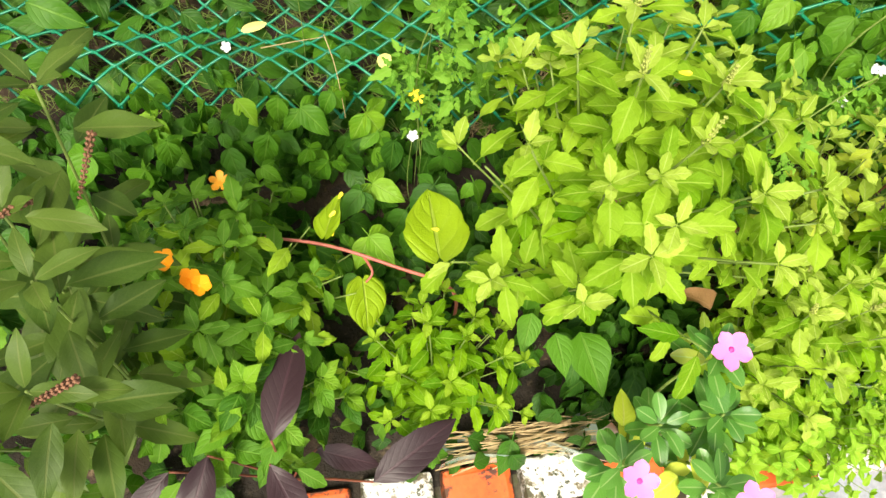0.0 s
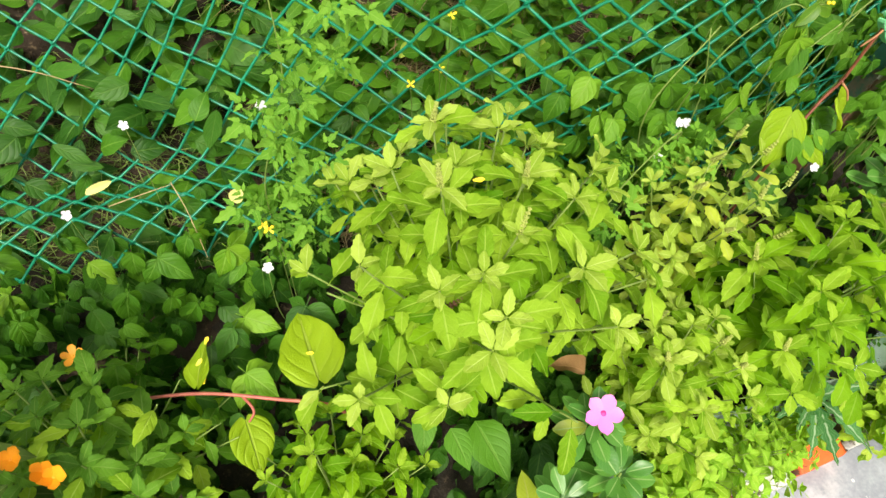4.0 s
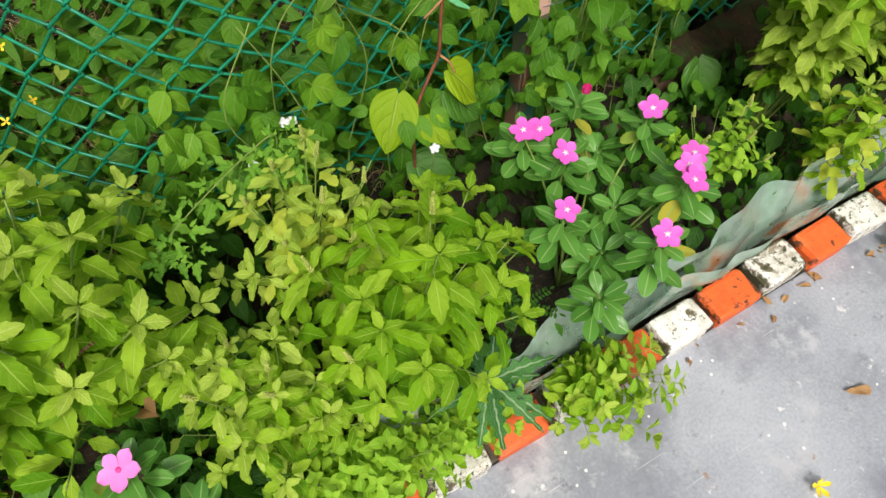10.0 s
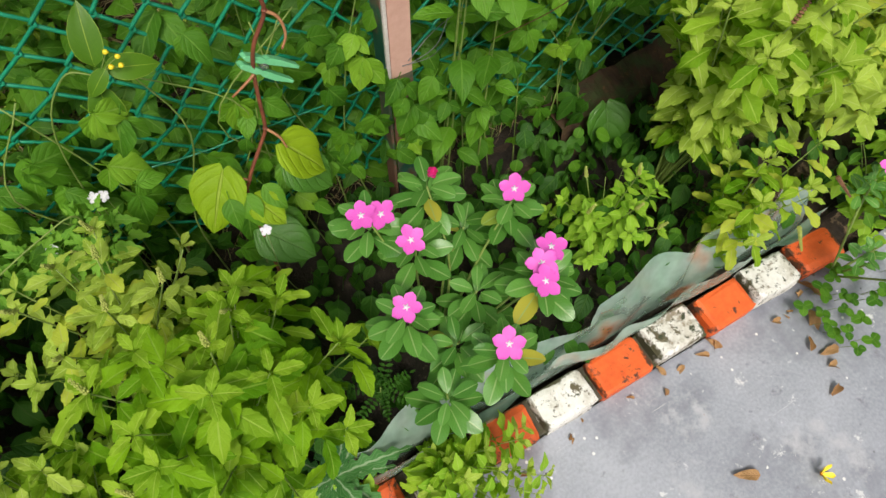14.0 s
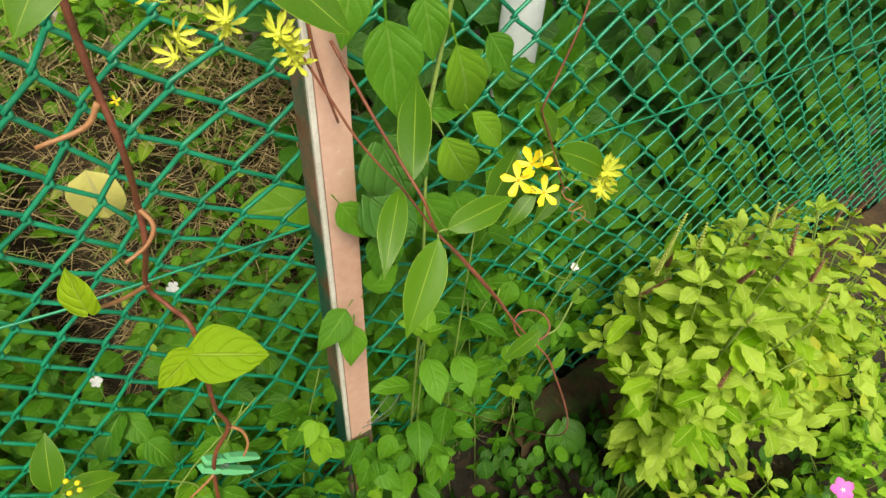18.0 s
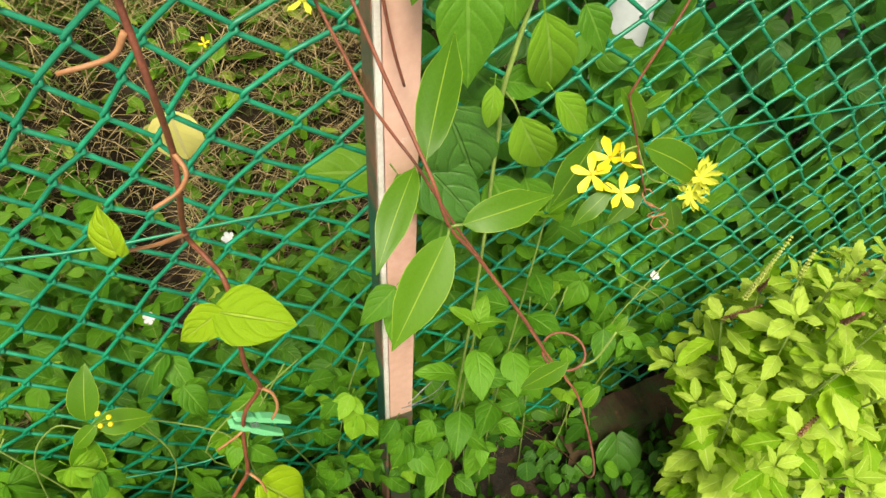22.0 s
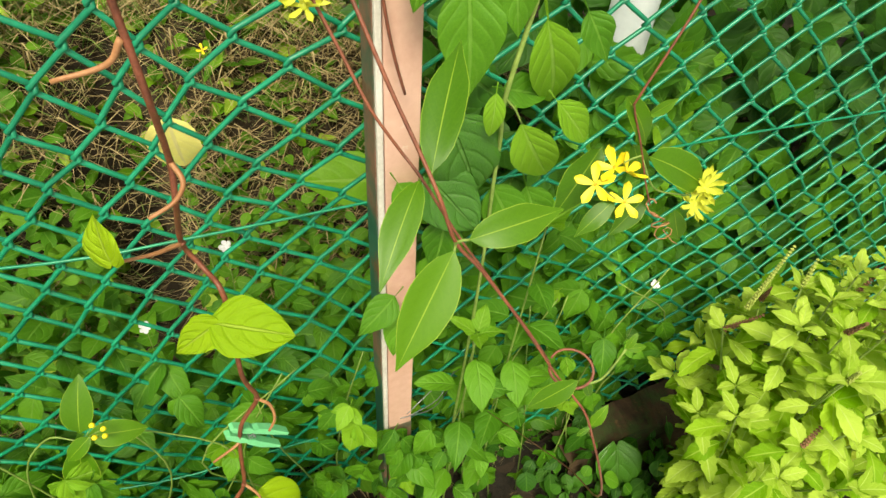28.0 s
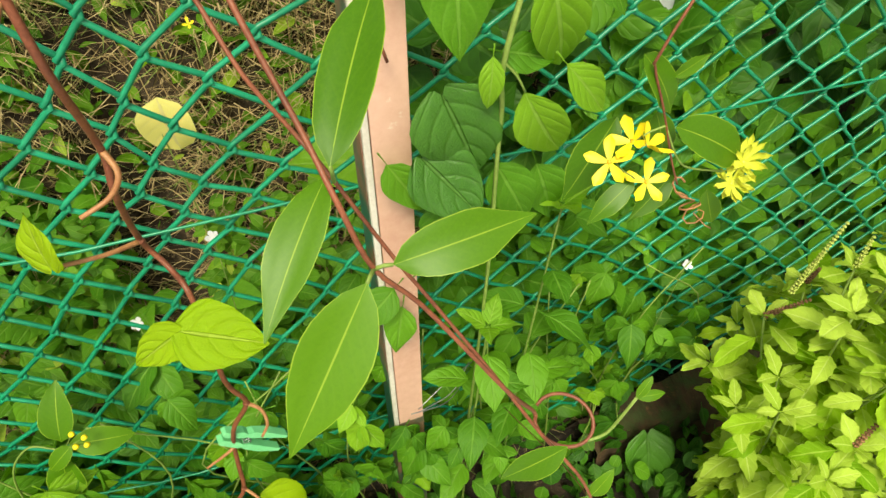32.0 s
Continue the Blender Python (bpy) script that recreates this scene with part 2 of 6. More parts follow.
M_PINKSTEM = surface("pink_red_stem", (0.38, 0.09, 0.07), (0.55, 0.17, 0.12), 60.0, 0.45, 0.2)
M_SPIKE = surface("seed_spike_brown", (0.16, 0.07, 0.04), (0.34, 0.17, 0.09), 150.0, 0.8, 0.5)
M_SPIKE_GREEN = surface("flower_spike_green", (0.28, 0.36, 0.06), (0.50, 0.54, 0.14), 150.0, 0.7, 0.5)
M_PINK = surface("petal_magenta_pink", (0.64, 0.065, 0.45), (0.79, 0.14, 0.59), 80.0, 0.5, 0.1)
M_PALEPINK = surface("petal_pale_pink", (0.68, 0.15, 0.52), (0.80, 0.25, 0.64), 80.0, 0.5, 0.1)
M_DEEPPINK = surface("petal_eye_deep_pink", (0.70, 0.02, 0.22), (0.80, 0.05, 0.30), 80.0, 0.5, 0.1)
M_WHITE = surface("petal_white", (0.60, 0.60, 0.64), (0.76, 0.76, 0.79), 80.0, 0.5, 0.1)
M_YELLOW = surface("petal_yellow", (0.82, 0.62, 0.02), (0.92, 0.76, 0.04), 80.0, 0.5, 0.1)
M_LIME = surface("bud_lime_yellow", (0.50, 0.55, 0.05), (0.70, 0.70, 0.10), 80.0, 0.5, 0.1)
M_ORANGE = surface("petal_orange", (0.85, 0.30, 0.01), (0.95, 0.45, 0.02), 80.0, 0.5, 0.1)
M_SOIL = surface("garden_soil", (0.010, 0.008, 0.006), (0.038, 0.028, 0.019), 22.0, 0.95, 0.9, 0.01, None, [((0.09, 0.065, 0.04), 60.0, 0.58, 0.66)])
M_BANK = surface("bank_soil", (0.018, 0.013, 0.008), (0.070, 0.045, 0.027), 9.0, 0.95, 0.9, 0.02, 60.0, [((0.20, 0.14, 0.08), 30.0, 0.56, 0.66)])
M_FLOOR = surface("grey_cement_floor", (0.26, 0.28, 0.325), (0.43, 0.452, 0.51), 5.0, 0.38, 0.14, 0.001, 160.0,
                  [((0.20, 0.21, 0.25), 2.6, 0.50, 0.64), ((0.47, 0.48, 0.52), 6.0, 0.56, 0.64), ((0.20, 0.205, 0.235), 19.0, 0.62, 0.70), ((0.66, 0.67, 0.68), 14.0, 0.64, 0.68), ((0.58, 0.59, 0.61), 9.0, 0.665, 0.685, (0.25, 9.0, 1.0), 0.9),
                   ((0.54, 0.55, 0.57), 7.0, 0.67, 0.69, (0.20, 11.0, 1.0), -0.5), ((0.60, 0.61, 0.63), 40.0, 0.66, 0.70), ((0.30, 0.22, 0.18), 12.0, 0.66, 0.72), ((0.78, 0.78, 0.77), -30.0, 0.90, 0.92), ((0.09, 0.085, 0.08), -17.0, 0.93, 0.95)])
M_BRICK_O = surface("orange_painted_brick", (0.70, 0.10, 0.018), (0.88, 0.16, 0.03), 18.0, 0.6, 0.5, 0.002, 120.0,
                    [((0.56, 0.10, 0.03), 9.0, 0.5, 0.7), ((0.09, 0.035, 0.02), 26.0, 0.60, 0.64), ((0.05, 0.05, 0.025), 55.0, 0.62, 0.67)], vary=0.03)
M_BRICK_W = surface("white_painted_brick", (0.70, 0.68, 0.63), (0.88, 0.87, 0.84), 18.0, 0.65, 0.5, 0.002, 120.0,
                    [((0.50, 0.47, 0.40), 12.0, 0.5, 0.65), ((0.12, 0.10, 0.055), 30.0, 0.56, 0.60), ((0.04, 0.05, 0.02), 75.0, 0.57, 0.62), ((0.30, 0.26, 0.19), 45.0, 0.56, 0.66)], vary=0.05)
M_MORTAR = surface("mossy_mortar", (0.05, 0.045, 0.03), (0.13, 0.11, 0.075), 30.0, 0.95, 0.8, 0.004, None, [((0.06, 0.09, 0.02), 22.0, 0.55, 0.65)])
M_WIRE = surface("green_vinyl_wire", (0.002, 0.155, 0.080), (0.008, 0.28, 0.145), 14.0, 0.33, 0.05)
M_POSTPINK = surface("pink_primer_paint", (0.58, 0.32, 0.25), (0.72, 0.45, 0.37), 9.0, 0.6, 0.25, 0.001, 90.0,
                     [((0.30, 0.10, 0.035), 16.0, 0.66, 0.71), ((0.20, 0.07, 0.03), 70.0, 0.70, 0.74), ((0.74, 0.62, 0.55), 30.0, 0.64, 0.70)])
M_POSTGREEN = surface("dark_green_paint", (0.01, 0.07, 0.045), (0.03, 0.13, 0.085), 14.0, 0.5, 0.2, 0.001, 90.0, [((0.24, 0.12, 0.085), 3.0, 0.44, 0.52), ((0.15, 0.06, 0.03), 24.0, 0.58, 0.64)])
M_POSTEDGE = surface("pale_worn_edge", (0.55, 0.50, 0.46), (0.75, 0.70, 0.66), 30.0, 0.6, 0.2)
M_PIN = surface("mint_green_plastic", (0.13, 0.50, 0.22), (0.19, 0.58, 0.29), 20.0, 0.4, 0.05)
M_STEEL = surface("grey_wire", (0.25, 0.25, 0.26), (0.40, 0.40, 0.41), 40.0, 0.35, 0.1, metal=0.8)
M_FOOTING = surface("brown_footing", (0.020, 0.011, 0.006), (0.085, 0.045, 0.020), 12.0, 0.9, 0.9, 0.008, 70.0, [((0.035, 0.055, 0.012), 9.0, 0.50, 0.62), ((0.16, 0.08, 0.03), 25.0, 0.60, 0.68)])
M_PIPE = surface("pale_grey_pipe", (0.52, 0.56, 0.60), (0.68, 0.71, 0.74), 8.0, 0.4, 0.05)
M_ROCK = surface("pale_rubble", (0.34, 0.28, 0.25), (0.55, 0.48, 0.44), 14.0, 0.9, 0.8, 0.004)



def mossy_edges(m, half, colour):
    """Dirt and moss caught along a brick's ends and back edge."""
    n, l = m.node_tree.nodes, m.node_tree.links
    p = n["Principled BSDF"]
    old = p.inputs["Base Color"].links[0].from_socket
    co = n.new("ShaderNodeTexCoord").outputs["Object"]
    sep = n.new("ShaderNodeSeparateXYZ")
    l.new(co, sep.inputs[0])
    own = n.new("ShaderNodeVectorMath")
    l.new(co, own.inputs[0])
    l.new(math_node(n, l, "MULTIPLY", n.new("ShaderNodeObjectInfo").outputs["Random"], 19.0), own.inputs[1])
    ends = math_node(n, l, "DIVIDE", math_node(n, l, "ABSOLUTE", sep.outputs[0]), half[0])
    back = math_node(n, l, "DIVIDE", sep.outputs[1], half[1])
    near = math_node(n, l, "MAXIMUM", ends, back)
    field = math_node(n, l, "ADD", math_node(n, l, "MULTIPLY", near, 0.62), math_node(n, l, "MULTIPLY", noise_node(n, l, own.outputs[0], 26.0, 6.0, 0.7), 0.75))
    l.new(mix(n, l, ramp(n, l, field, [(0.93, (0, 0, 0)), (0.99, (1, 1, 1))]), old, colour), p.inputs["Base Color"])


mossy_edges(M_BRICK_W, (0.055, 0.035), (0.075, 0.070, 0.035))
mossy_edges(M_BRICK_O, (0.057, 0.038), (0.10, 0.04, 0.02))

# cloudy plastic film
M_FILM, _n, _l, _p = mat("cloudy_plastic_film")
_co = _n.new("ShaderNodeTexCoord").outputs["Object"]
# the warm ramp stops paint the orange bricks' reflection into the film
_l.new(ramp(_n, _l, noise_node(_n, _l, _co, 9.0, 2.0), [(0.35, (0.36, 0.56, 0.43)), (0.56, (0.55, 0.70, 0.60)), (0.63, (0.74, 0.60, 0.50)), (0.69, (0.78, 0.32, 0.16))]), _p.inputs["Base Color"])
_p.inputs["Roughness"].default_value = 0.16
_tr = _n.new("ShaderNodeBsdfTransparent")
_tr.inputs[0].default_value = (0.80, 0.90, 0.86, 1.0)
_ms = _n.new("ShaderNodeMixShader")
_l.new(ramp(_n, _l, noise_node(_n, _l, _co, 16.0, 3.0), [(0.3, (0.34, 0.34, 0.34)), (0.75, (0.68, 0.68, 0.68))]), _ms.inputs[0])
_l.new(_tr.outputs[0], _ms.inputs[1])
_l.new(_p.outputs[0], _ms.inputs[2])
_l.new(_ms.outputs[0], _n["Material Output"].inputs[0])


# builders
RND = random.Random(7)


def rr(a, b):
    return RND.uniform(a, b)


def data(name, verts, faces, material, uvs=None, smooth=True):
    me = bpy.data.meshes.new(name)
    me.from_pydata([tuple(v) for v in verts], [], faces)
    if uvs is not None:
        lay = me.uv_layers.new(name="UVMap")
        for lp in me.loops:
            lay.data[lp.index].uv = uvs[lp.vertex_index]
    me.materials.append(material)
    if smooth:
        me.polygons.foreach_set("use_smooth", [True] * len(me.polygons))
    me.update()
    return me


def part(name, me, parent, m=None, label=""):
    """One mesh object under a thing or a part; a bmesh may be given with its material as (bm, material)."""
    if isinstance(me, tuple):
        bm, material = me
        me = bpy.data.meshes.new(name)
        bm.to_mesh(me)
        bm.free()
        me.materials.append(material)
    ob = new(name, me)
    ob.parent = parent
    if m is not None:
        ob.matrix_basis = m
    if label:
        ob["label"] = label
    return ob


def thing(name, at, label, category, group="", kind=""):
    ob = new(name)
    ob.location = at
    ob.empty_display_size = 0.02
    return tagged(ob, label, category, group, kind)


def frame_axes(p, d, up):
    """Pose at p whose y runs along d and whose z leans to up."""
    y = Vector(d).normalized()
    z = Vector(up) - y * y.dot(Vector(up))
    z = z.normalized() if z.length > 1e-5 else Vector((0, 0, 1))
    x = y.cross(z)
    m = Matrix((x, y, z)).transposed().to_4x4()
    m.translation = p
    return m


def tube_geo(points, r0, r1, sides=6):
    pts = [Vector(p) for p in points]
    verts, faces, n = [], [], len(pts)
    side = Vector((0.31, 0.95, 0.02))
    for i, p in enumerate(pts):
        t = (pts[min(i + 1, n - 1)] - pts[max(i - 1, 0)]).normalized()
        side = (side - t * side.dot(t))
        side = side.normalized() if side.length > 1e-4 else t.orthogonal().normalized()
        b = t.cross(side)
        r = r0 + (r1 - r0) * i / (n - 1)
        for k in range(sides):
            a = 2 * math.pi * k / sides
            verts.append(p + side * (r * math.cos(a)) + b * (r * math.sin(a)))
    for i in range(n - 1):
        for k in range(sides):
            a, b2 = i * sides + k, i * sides + (k + 1) % sides
            faces.append((a, b2, b2 + sides, a + sides))
    faces.append(tuple(range(sides))[::-1])
    faces.append(tuple(range((n - 1) * sides, n * sides)))
    return verts, faces


def tube(name, points, r0, r1, material, sides=6):
    v, f = tube_geo(points, r0, r1, sides)
    return data(name, v, f, material)


def spline(ctrl, n=8):
    """Points along a smooth curve through the control points."""
    c = [Vector(p) for p in ctrl]
    c = [c[0] * 2 - c[1]] + c + [c[-1] * 2 - c[-2]]
    out = []
    for i in range(1, len(c) - 2):
        for k in range(n):
            t = k / n
            a, b, d, e = c[i - 1], c[i], c[i + 1], c[i + 2]
            out.append(0.5 * ((2 * b) + (d - a) * t + (2 * a - 5 * b + 4 * d - e) * t * t + (3 * b - a - 3 * d + e) * t ** 3))
    out.append(c[-2])
    return out


def jitter(v, a):
    return Vector((v[0] + rr(-a, a), v[1] + rr(-a, a), v[2] + rr(-a, a)))


def smooth(a, b, v):
    t = min(1.0, max(0.0, (v - a) / (b - a)))
    return t * t * (3 - 2 * t)


# leaves: blade of length 1 along y, face up along z
def half_width(shape, v):
    if shape == "ovate":
        return 0.32 * (math.sin(math.pi * v ** 0.66)) ** 0.85 * (1.0 - 0.25 * v ** 3)
    if shape == "lance":
        return 0.185 * math.sin(math.pi * v ** 0.88) ** 0.8
    if shape == "obovate":
        return 0.262 * math.sin(math.pi * min(1.0, v) ** 1.25) ** 0.55 if 0 < v < 1 else 0.0
    if shape == "heart":
        if v < 0.3:
            return 0.405 * math.sqrt(max(0.06, 1 - ((0.3 - v) / 0.305) ** 2))
        return 0.405 * max(0.0, 1 - ((v - 0.3) / 0.7) ** 1.75) ** 0.9
    if shape == "round":
        return 0.47 * math.sin(math.pi * min(0.999, max(0.001, v * 0.97 + 0.02)) ** 0.95) ** 0.55
    if shape == "serrate":
        return 0.245 * math.sin(math.pi * v ** 0.98) ** 0.74
    if shape == "cut":
        return 0.25 * math.sin(math.pi * v ** 0.66) ** 0.85 * (1.0 - 0.35 * v)
    if shape == "elliptic":
        return 0.315 * math.sin(math.pi * v ** 0.70) ** 0.92 * (1.0 - 0.12 * v * v)
    if shape == "ellipse":
        return 0.192 * math.sin(math.pi * v ** 0.92) ** 0.72
    if shape == "oval":
        return 0.25 * math.sin(math.pi * v ** 0.85) ** 0.75
    if shape == "vineleaf":
        return 0.190 * math.sin(math.pi * v ** 0.84) ** 0.72 * (1.0 - 0.42 * smooth(0.62, 1.0, v))
    if shape == "thistle":
        return 0.10 * math.sin(math.pi * v ** 0.7) ** 0.7
    return 0.2 * math.sin(math.pi * v)


def blade(shape, fold, curl, wave, twist=0.0, rows=8, seed=0, stalk=False):
    r = random.Random(seed)
    verts, faces, uvs = [], [], []
    cols = (-1.0, -0.78, -0.45, 0.0, 0.45, 0.78, 1.0) if shape == "heart" else (-1.0, -0.55, 0.0, 0.55, 1.0)
    ph = r.uniform(0, 6)
    if shape in ("serrate", "thistle", "heart", "cut"):
        rows = 12
    if shape == "serrate":
        rows = 15
    if shape in ("elliptic", "ellipse", "lance", "obovate", "vineleaf"):
        rows = max(rows, 11)
    if stalk:
        for u in cols:
            verts.append((u * 0.016, -0.24, 0.03 + 0.016 * (1 - abs(u))))
            uvs.append((0.5, 0.0))
    for i in range(rows + 1):
        v = (i / rows) ** 1.5 if shape == "heart" else i / rows
        if shape == "obovate":
            v = 1 - (1 - i / rows) ** 1.4
        w = half_width(shape, v)
        if i in (0, rows) and shape != "heart":
            w = 0.006
        if i == rows:
            w = 0.05 if shape == "obovate" else 0.004
        if shape == "serrate" and 0 < i < rows and v > 0.18:
            w *= (0.92, 1.0, 1.07)[i % 3]
        if shape == "cut" and 0 < i < rows:
            w *= (0.72, 1.05, 1.16, 0.90)[i % 4]
        if shape == "thistle" and 0 < i < rows:
            w *= 1.45 if i % 2 else 0.65
        w *= r.uniform(0.96, 1.04)
        for u in cols:
            x = u * w
            y = v
            if shape == "heart":
                y -= 0.085 * math.sin(math.pi * min(1.0, abs(u) * 0.70)) * (1 - v) ** 4
            if shape == "thistle" and abs(u) == 1.0 and i % 2:
                y += 0.015
            if shape == "serrate" and abs(u) == 1.0 and i % 3 == 2 and v < 0.95:
                y += 0.022
            z = fold * abs(x) - curl * v * v + wave * math.sin(v * 9 + ph + (2 if u > 0 else 0)) * abs(u) ** 2
            z += twist * x * v
            z += 0.05 * abs(x) * (1 if abs(u) < 0.9 else -1)
            if shape in ("serrate", "elliptic"):
                z += 0.010 * math.sin(v * 17 + ph - 3.0 * abs(u)) * (1 if abs(u) > 0.3 else 0) + 0.04 * math.sin(v * 5 + ph) * u
            verts.append((x, y - 0.0, z))
            uvs.append((0.5 + 0.5 * u, v))
    nc = len(cols)
    for i in range(rows + (1 if stalk else 0)):
        for k in range(nc - 1):
            a = i * nc + k
            faces.append((a, a + 1, a + 1 + nc, a + nc))
    return verts, faces, uvs


LEAVES = {}


def leaf_kind(key, shape, material, n=6, fold=0.25, curl=0.18, wave=0.02, stalk=False):
    out = []
    for i in range(n):
        r = random.Random(hash_of(key) + i)
        v, f, u = blade(shape, fold * r.uniform(0.3, 1.5), curl * r.uniform(0.0, 2.0), wave * r.uniform(0.4, 1.6), r.uniform(-0.35, 0.35), 8, i + hash_of(key), stalk)
        out.append(data("leaf", v, f, material, u))
    LEAVES[key] = out


def hash_of(s):
    return sum((i + 1) * ord(c) for i, c in enumerate(s))


def compound(key, material, n=4, leaflets=None):
    """A divided leaf: three toothed leaflets on each of three stalks, in one blade."""
    out = []
    for i in range(n):
        r = random.Random(hash_of(key) + i)
        V, F, U = [], [], []
        for px, py, ang, size, *thin in leaflets:
            v, f, u = blade("cut" if key == "feather" else "serrate", 0.2, 0.15 * r.uniform(0, 1.5), 0.03, r.uniform(-0.3, 0.3), 8, i * 11 + int(ang))
            a = radians(ang + r.uniform(-10, 10))
            s = size * r.uniform(0.85, 1.15)
            base = len(V)
            for x, y, z in v:
                x *= thin[0] if thin else 0.95
                V.append((px + s * (x * math.cos(a) + y * math.sin(a)), py + s * (-x * math.sin(a) + y * math.cos(a)), s * z - 0.08 * py + 0.03 * abs(px)))
            U += u
            F += [tuple(q + base for q in ff) for ff in f]
        out.append(data("leaf", V, F, material, U))
    LEAVES[key] = out


leaf_kind("basil", "serrate", M_BASIL, 10, 0.30, 0.26, 0.045, stalk=True)
leaf_kind("basil_deep", "serrate", M_BASIL_DEEP, 8, 0.30, 0.28, 0.05, stalk=True)
leaf_kind("creeper_pale", "elliptic", M_CREEPER_PALE, 6, 0.22, 0.22, 0.025, stalk=True)
leaf_kind("broad", "ovate", M_BROAD, 4, 0.2, 0.2, 0.03)
leaf_kind("big", "vineleaf", M_VINE, 5, 0.34, 0.16, 0.014)
leaf_kind("nettle", "oval", M_CREEPER_PALE, 5, 0.34, 0.22, 0.03, stalk=True)
leaf_kind("oval_vine", "oval", M_VINE, 4, 0.24, 0.16, 0.01)
leaf_kind("broad_vine", "vineleaf", M_VINE, 5, 0.26, 0.20, 0.014)
leaf_kind("slim", "lance", M_VINE, 4, 0.28, 0.10, 0.015)
leaf_kind("papery", "round", M_PAPERY, 2, 0.3, 0.2, 0.05)
leaf_kind("shoot", "ellipse", M_VINE, 4, 0.25, 0.16, 0.02)
leaf_kind("basil_pale", "serrate", M_BASIL_PALE, 8, 0.28, 0.24, 0.04, stalk=True)
leaf_kind("litter", "ovate", M_DRY, 5, 0.25, 0.12, 0.05)
leaf_kind("lantana", "serrate", M_LANTANA, 6, 0.25, 0.2, 0.03, stalk=True)
leaf_kind("lance_dark", "lance", M_TALL, 5, 0.3, 0.25, 0.02)
leaf_kind("fine", "ovate", M_FINE, 5, 0.2, 0.15, 0.02, stalk=True)
leaf_kind("basil_old", "serrate", M_BASIL_OLD, 6, 0.35, 0.22, 0.03, stalk=True)
leaf_kind("creeper", "elliptic", M_CREEPER, 10, 0.24, 0.24, 0.025, stalk=True)
leaf_kind("shade", "elliptic", M_SHADE, 8, 0.22, 0.22, 0.02, stalk=True)
leaf_kind("heart", "heart", M_HEART, 4, 0.18, 0.14, 0.025)
leaf_kind("betel", "heart", M_HEART_DARK, 4, 0.15, 0.16, 0.03)
leaf_kind("peri", "obovate", M_PERI, 6, 0.25, 0.16, 0.012)
leaf_kind("vine", "ellipse", M_VINE, 5, 0.30, 0.14, 0.015)
leaf_kind("purple", "lance", M_PURPLE, 4, 0.3, 0.22, 0.03)
leaf_kind("thistle", "thistle", M_THISTLE, 4, 0.2, 0.22, 0.03)
leaf_kind("clover", "round", M_CREEPER, 4, 0.12, 0.06, 0.02)
leaf_kind("clover_dark", "round", M_SHADE, 4, 0.12, 0.06, 0.02)
leaf_kind("dry", "ovate", M_DRY, 5, 0.7, 0.5, 0.06)
leaf_kind("yellowed", "ovate", M_BASIL_OLD, 4, 0.2, 0.2, 0.03)
compound("feather", M_FEATHER, 5, [(0, 0.52, 0, 0.48), (0.06, 0.50, 62, 0.27), (-0.06, 0.50, -62, 0.27), (0.24, 0.22, 78, 0.33), (-0.24, 0.22, -78, 0.33),
                                   (0.20, 0.24, 15, 0.22), (-0.20, 0.24, -15, 0.22), (0.20, 0.19, 135, 0.20), (-0.20, 0.19, -135, 0.20), (0, 0.0, 0, 0.50, 0.05), (0.02, 0.20, 82, 0.24, 0.08), (-0.02, 0.20, -82, 0.24, 0.08)])
compound("pinnate", M_SHADE, 3, [(0.0, 0.12 * k, s * 75, 0.17) for k in range(1, 8) for s in (1, -1)] + [(0, 0.95, 0, 0.17)])


QUEUE = {}
# open pockets between the plants: from, to, radius
OPEN = [((0.407, 0.156, 0.42), (0.12, 0.05, 0.95), 0.05), ((0.407, 0.156, 0.42), (0.50, 0.0, 0.95), 0.05), ((0.405, 0.13, 0.36), (0.25, 0.0, 0.85), 0.04), ((1.60, 0.48, 0.20), (1.05, 0.1, 1.2), 0.03), ((1.70, 0.48, 0.24), (1.06, 0.1, 1.2), 0.035), ((0.125, 0.43, 0.28), (0.09, 0.22, 0.75), 0.075), ((-0.06, 0.42, 0.26), (0.0, 0.20, 0.7), 0.035), ((0.03, 0.38, 0.26), (0.03, 0.2, 0.7), 0.04), ((0.88, 0.43, 0.38), (0.62, 0.15, 0.80), 0.05), ((0.88, 0.43, 0.38), (0.89, 0.10, 0.90), 0.055),
        ((1.0, 0.43, 0.42), (0.92, 0.10, 0.95), 0.055), ((1.01, 0.435, 0.585), (0.93, 0.1, 1.0), 0.05), ((1.03, 0.40, 0.22), (0.93, 0.10, 0.9), 0.045), ((0.33, 0.22, 0.20), (0.15, 0.08, 0.8), 0.05),
        ((0.02, 0.33, 0.24), (0.05, 0.15, 0.7), 0.045), ((1.55, 0.36, 0.10), (1.1, 0.1, 0.9), 0.05), ((1.63, 0.46, 0.17), (1.1, 0.1, 1.0), 0.05), ((0.44, 0.23, 0.31), (0.22, 0.08, 0.8), 0.045), ((1.75, 0.49, 0.12), (1.1, 0.05, 1.1), 0.05)]
OPEN = [(Vector(a), Vector(b), r) for a, b, r in OPEN]


def is_open(p):
    p = Vector(p)
    for a, b, r in OPEN:
        ab = b - a
        t = min(1.0, max(0.0, (p - a).dot(ab) / ab.length_squared))
        if (a + ab * t - p).length < r:
            return True
    return False


